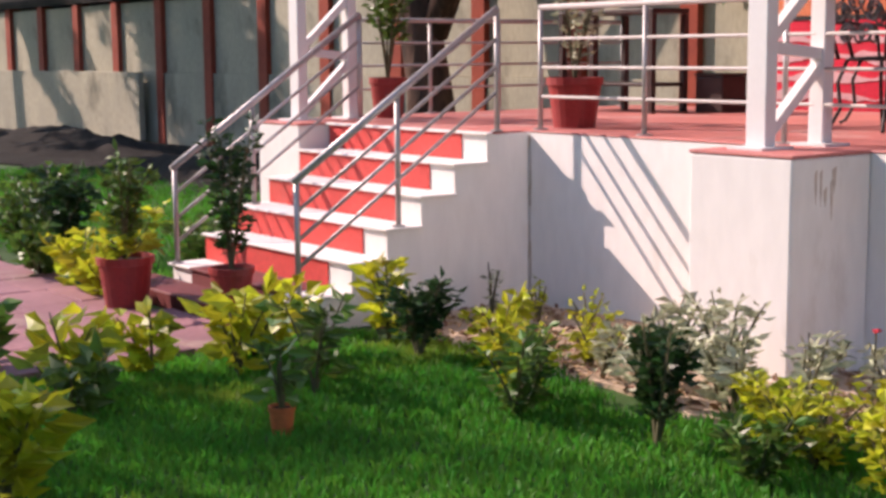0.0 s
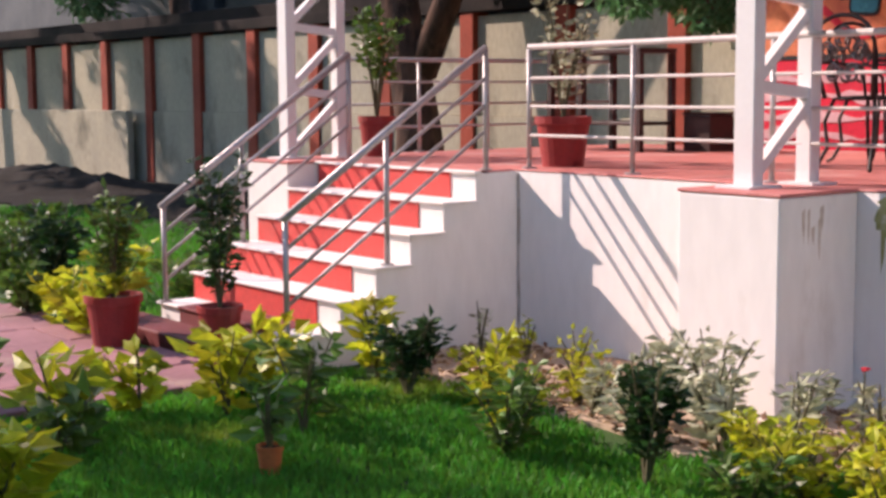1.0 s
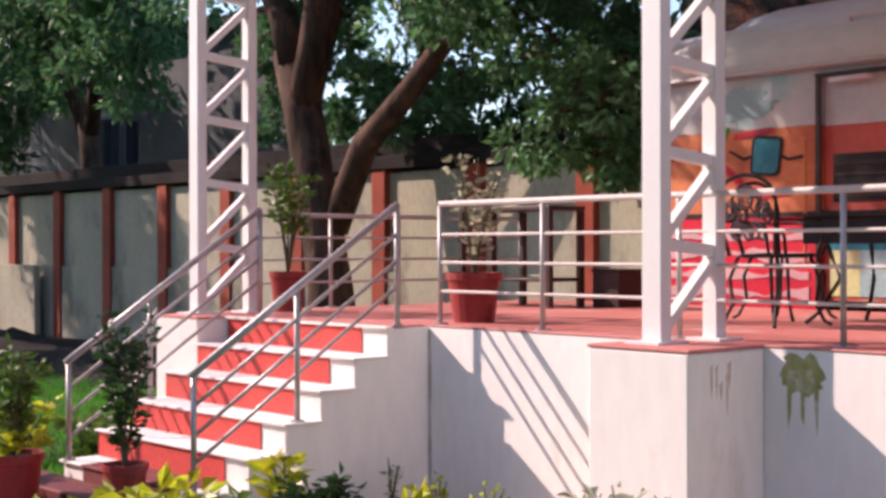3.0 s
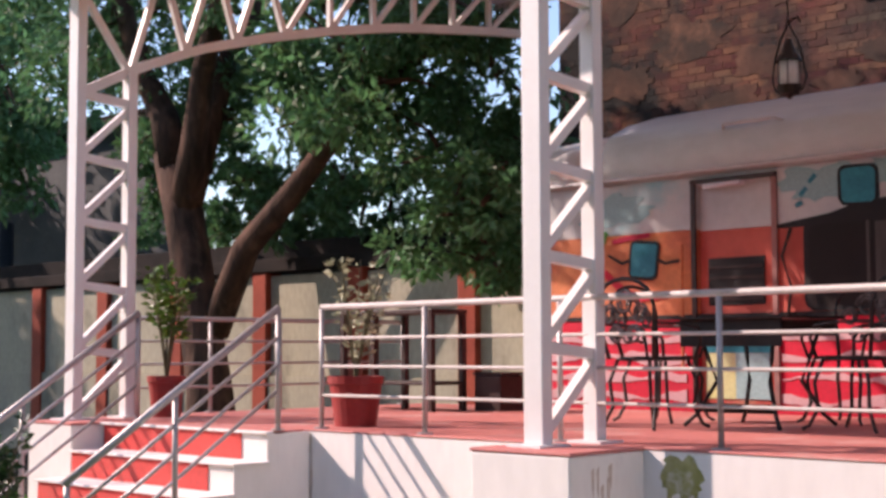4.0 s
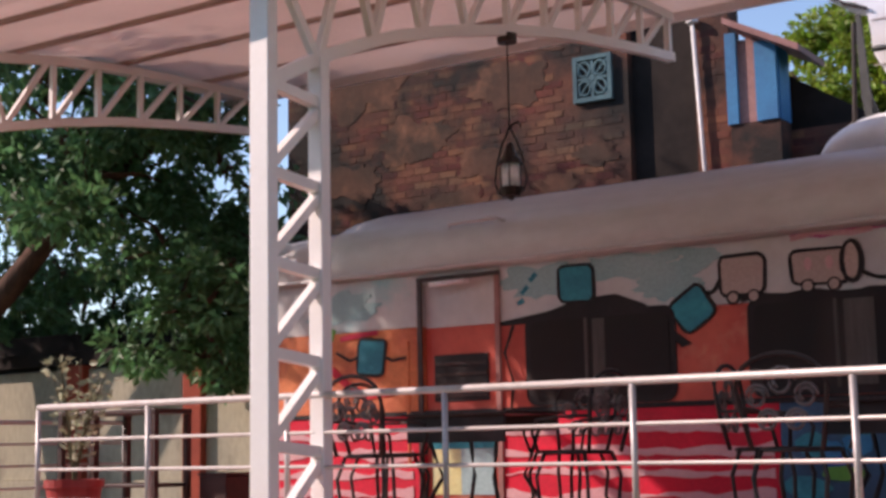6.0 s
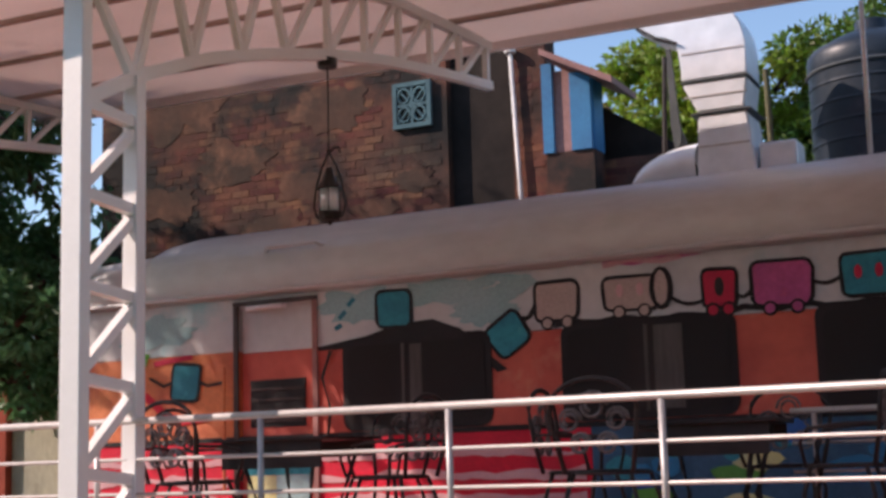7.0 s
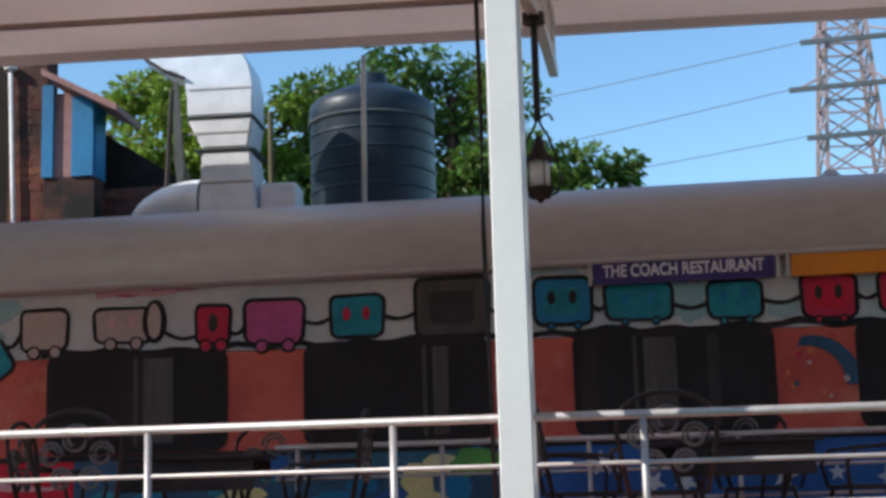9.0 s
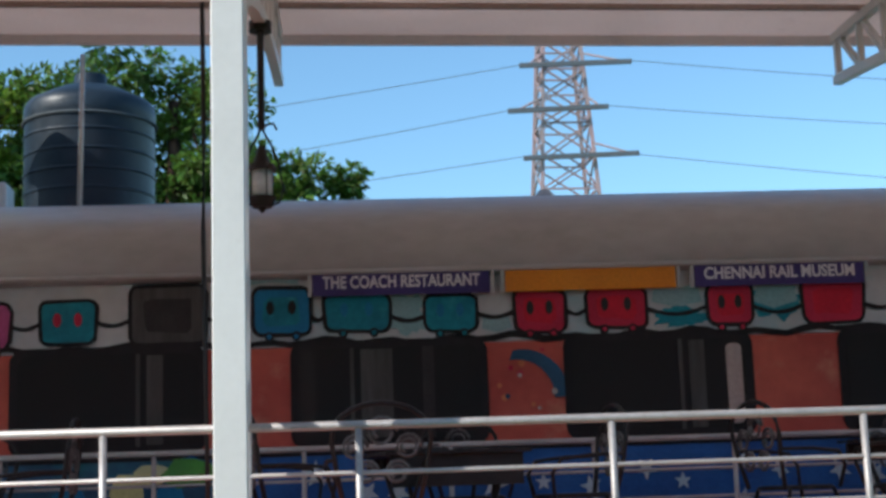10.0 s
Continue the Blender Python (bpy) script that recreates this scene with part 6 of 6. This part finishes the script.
# ---- tables and chairs ----
def garden_chair():
    c = thing("garden_chair", "black wrought iron chair with a scrolled round back", "chair", (0, 0, 0), "terrace chairs")
    part("seat", rod((0, 0, 0.44), (0, 0, 0.465), 0.21, n=24), BLACK_METAL, c)
    part("seat_ring", tube([(0.215 * math.cos(k * math.tau / 24), 0.215 * math.sin(k * math.tau / 24), 0.45) for k in range(24)], 0.012, 6, closed=True), BLACK_METAL, c, smooth=True)
    arc = [(-0.2, -0.2, 0.45), (-0.235, -0.235, 0.62), (-0.26, -0.255, 0.78)] + [(-0.26 * math.cos(math.pi * k / 10), -0.265, 0.8 + 0.17 * math.sin(math.pi * k / 10)) for k in range(1, 10)] + [(0.26, -0.255, 0.78), (0.235, -0.235, 0.62), (0.2, -0.2, 0.45)]
    part("backrest_frame", tube(arc, 0.014, 8), BLACK_METAL, c, smooth=True)
    for cx, cz, rr in ((0, 0.82, 0.085), (-0.14, 0.74, 0.07), (0.14, 0.74, 0.07), (-0.08, 0.61, 0.065), (0.08, 0.61, 0.065)):
        pts = [(cx + rr * (1 - 0.6 * k / 20) * math.cos(k * 0.55), -0.255, cz + rr * (1 - 0.6 * k / 20) * math.sin(k * 0.55)) for k in range(20)]
        part("scroll", tube(pts, 0.01, 6), IRON_GREY, c, smooth=True)
    for sx in (-1, 1):
        part("arm_rest", tube([(sx * 0.245, -0.245, 0.68), (sx * 0.27, -0.05, 0.68), (sx * 0.27, 0.14, 0.66), (sx * 0.25, 0.19, 0.58), (sx * 0.21, 0.17, 0.45)], 0.012, 6), BLACK_METAL, c, smooth=True)
        for sy in (-1, 1):
            part("leg", tube([(sx * 0.17, sy * 0.15, 0.45), (sx * 0.21, sy * 0.19, 0.3), (sx * 0.19, sy * 0.18, 0.14), (sx * 0.22, sy * 0.23, 0.03), (sx * 0.25, sy * 0.26, 0.008)], 0.013, 6), BLACK_METAL, c, smooth=True)
    return c


def bistro_table():
    t = thing("terrace_table", "black metal table with a slatted top", "table", (0, 0, 0), "terrace tables")
    for k in range(7):
        part("slat", box((-0.42, -0.4 + 0.115 * k, 0.71), (0.42, -0.3 + 0.115 * k, 0.73), 0.003), BLACK_METAL, t)
    part("apron", box((-0.38, -0.36, 0.53), (0.38, -0.34, 0.708)), BLACK_METAL, t)
    part("apron", box((-0.38, 0.34, 0.6), (0.38, 0.36, 0.708)), BLACK_METAL, t)
    for sx in (-1, 1):
        for sy in (-1, 1):
            part("leg", tube([(sx * 0.3, sy * 0.3, 0.7), (sx * 0.24, sy * 0.24, 0.45), (sx * 0.2, sy * 0.2, 0.3), (sx * 0.3, sy * 0.3, 0.08), (sx * 0.36, sy * 0.36, 0.008)], 0.015, 6), BLACK_METAL, t, smooth=True)
    return t


chair = garden_chair()
table = bistro_table()
chair_first = table_first = True
for k, cx in enumerate((-5.05, -2.2, 0.9, 3.9, 6.9)):
    m = pose(cx, 8.25, DECK, 0, 0, 4 * k)
    if table_first:
        table.matrix_world, table_first = m, False
    else:
        copy_thing(table, m)
    for dx, dy, a in ((-0.42, -0.62, -8), (0.75, -0.05, 86), (-0.85, 0.1, -92), (0.25, 0.75, 176)):
        m = pose(cx + dx, 8.25 + dy, DECK, 0, 0, a + 5 * k)
        if chair_first:
            chair.matrix_world, chair_first = m, False
        else:
            copy_thing(chair, m)

# dark counter, stool and rack at the far end of the terrace
rack = thing("side_table", "tall dark wooden side table by the rear railing", "table", (-9.1, 8.6, DECK))
part("tabletop", box((-0.3, -0.22, 0.82), (0.85, 0.22, 0.86), 0.006), DARK_WOOD, rack)
part("shelf", box((-0.28, -0.2, 0.22), (0.83, 0.2, 0.25), 0.006), DARK_WOOD, rack)
for x in (-0.27, 0.12, 0.82):
    for y in (-0.19, 0.19):
        part("leg", box((x - 0.025, y - 0.025, 0), (x + 0.025, y + 0.025, 0.818)), DARK_WOOD, rack)
bin_ = thing("storage_box", "dark brown box standing on the terrace", "box", (-8.05, 9.0, DECK))
part("body", box((-0.15, -0.15, 0), (0.15, 0.15, 0.3), 0.01), DARK_WOOD, bin_)
part("lid", box((-0.16, -0.16, 0.302), (0.16, 0.16, 0.325), 0.006), DARK_WOOD, bin_)

# ---- bricks of the old house ----
def brick_wall(x0, x1, z0, z1, y, near, seed):
    """Bricks in courses; those in the near stretch are parts, the rest one joined part."""
    rng = random.Random(seed)
    L, H, G = 0.235, 0.075, 0.014
    vs, fs = [], []
    shared = None
    row, count = 0, 0
    z = z0
    while z + H <= z1:
        x = x0 + (L / 2 if row % 2 else 0)
        while x + L <= x1:
            if not (JX0 - 0.1 < x + L and x < JX1 + 0.02 and JZ0 - 0.06 < z + H and z < JZ1 + 0.06) and rng.random() > 0.08:
                proud = rng.uniform(0.001, 0.007)
                if near[0] <= x <= near[1] and near[2] <= z <= near[3] and count < 300:
                    if shared is None:
                        shared = part("brick", box((0, -1, 0), (L, 0, H)), BRICK, house)
                        o = shared
                    else:
                        o = new("brick", shared.data)
                        o.parent = house
                    o.location, o.scale = (x, y, z), (rng.uniform(0.96, 1.0), proud, rng.uniform(0.93, 1.0))
                    count += 1
                else:
                    k = len(vs)
                    a, b, c, d = x, x + L * rng.uniform(0.96, 1), z, z + H * rng.uniform(0.93, 1)
                    vs += [(a, y - proud, c), (b, y - proud, c), (b, y - proud, d), (a, y - proud, d), (a, y, c), (b, y, c), (b, y, d), (a, y, d)]
                    fs += [(k, k + 1, k + 2, k + 3), (k + 1, k + 5, k + 6, k + 2), (k + 4, k, k + 3, k + 7), (k + 3, k + 2, k + 6, k + 7), (k, k + 4, k + 5, k + 1)]
            x += L + G
        z += H + G
        row += 1
    fast_part("brickwork", vs, fs, BRICK, house, "rows of weathered bricks")["kind"] = "stuff"


brick_wall(-11.58, -6.67, 3.9, 7.4, HY, (-7.9, -6.7, 4.2, 6.0), 61)
brick_wall(-5.83, -5.45, 3.9, 6.8, HY - 0.02, (0, 0, 0, 0), 62)
brick_wall(-5.42, -3.96, 3.9, 4.88, HY + 0.06, (-5.5, -4.0, 4.3, 4.9), 63)
# patches of old plaster left on the brick
rng = random.Random(64)
for k, (px, pz, pr) in enumerate(((-10.4, 6.2, 0.7), (-9.2, 6.7, 0.6), (-8.5, 5.0, 0.4), (-9.6, 5.4, 0.55), (-8.2, 5.9, 0.5), (-7.7, 6.5, 0.5), (-9.0, 4.5, 0.45), (-7.6, 4.6, 0.3), (-10.6, 5.0, 0.5), (-7.1, 4.9, 0.25))):
    wob = [1 + 0.55 * noise.noise(Vector((2 * math.cos(i * math.tau / 60), 2 * math.sin(i * math.tau / 60), k * 3.7))) + 0.25 * noise.noise(Vector((9 * math.cos(i * math.tau / 60), 9 * math.sin(i * math.tau / 60), k))) for i in range(60)]
    ring = [(px + pr * w * math.cos(i * math.tau / 60), pz + pr * 0.5 * w * math.sin(i * math.tau / 60)) for i, w in enumerate(wob)]
    part("plaster_patch", slab(ring, HY - 0.001, HY - 0.0075 - 0.0005 * k), OLD_PLASTER, house, "crumbling old plaster patch")
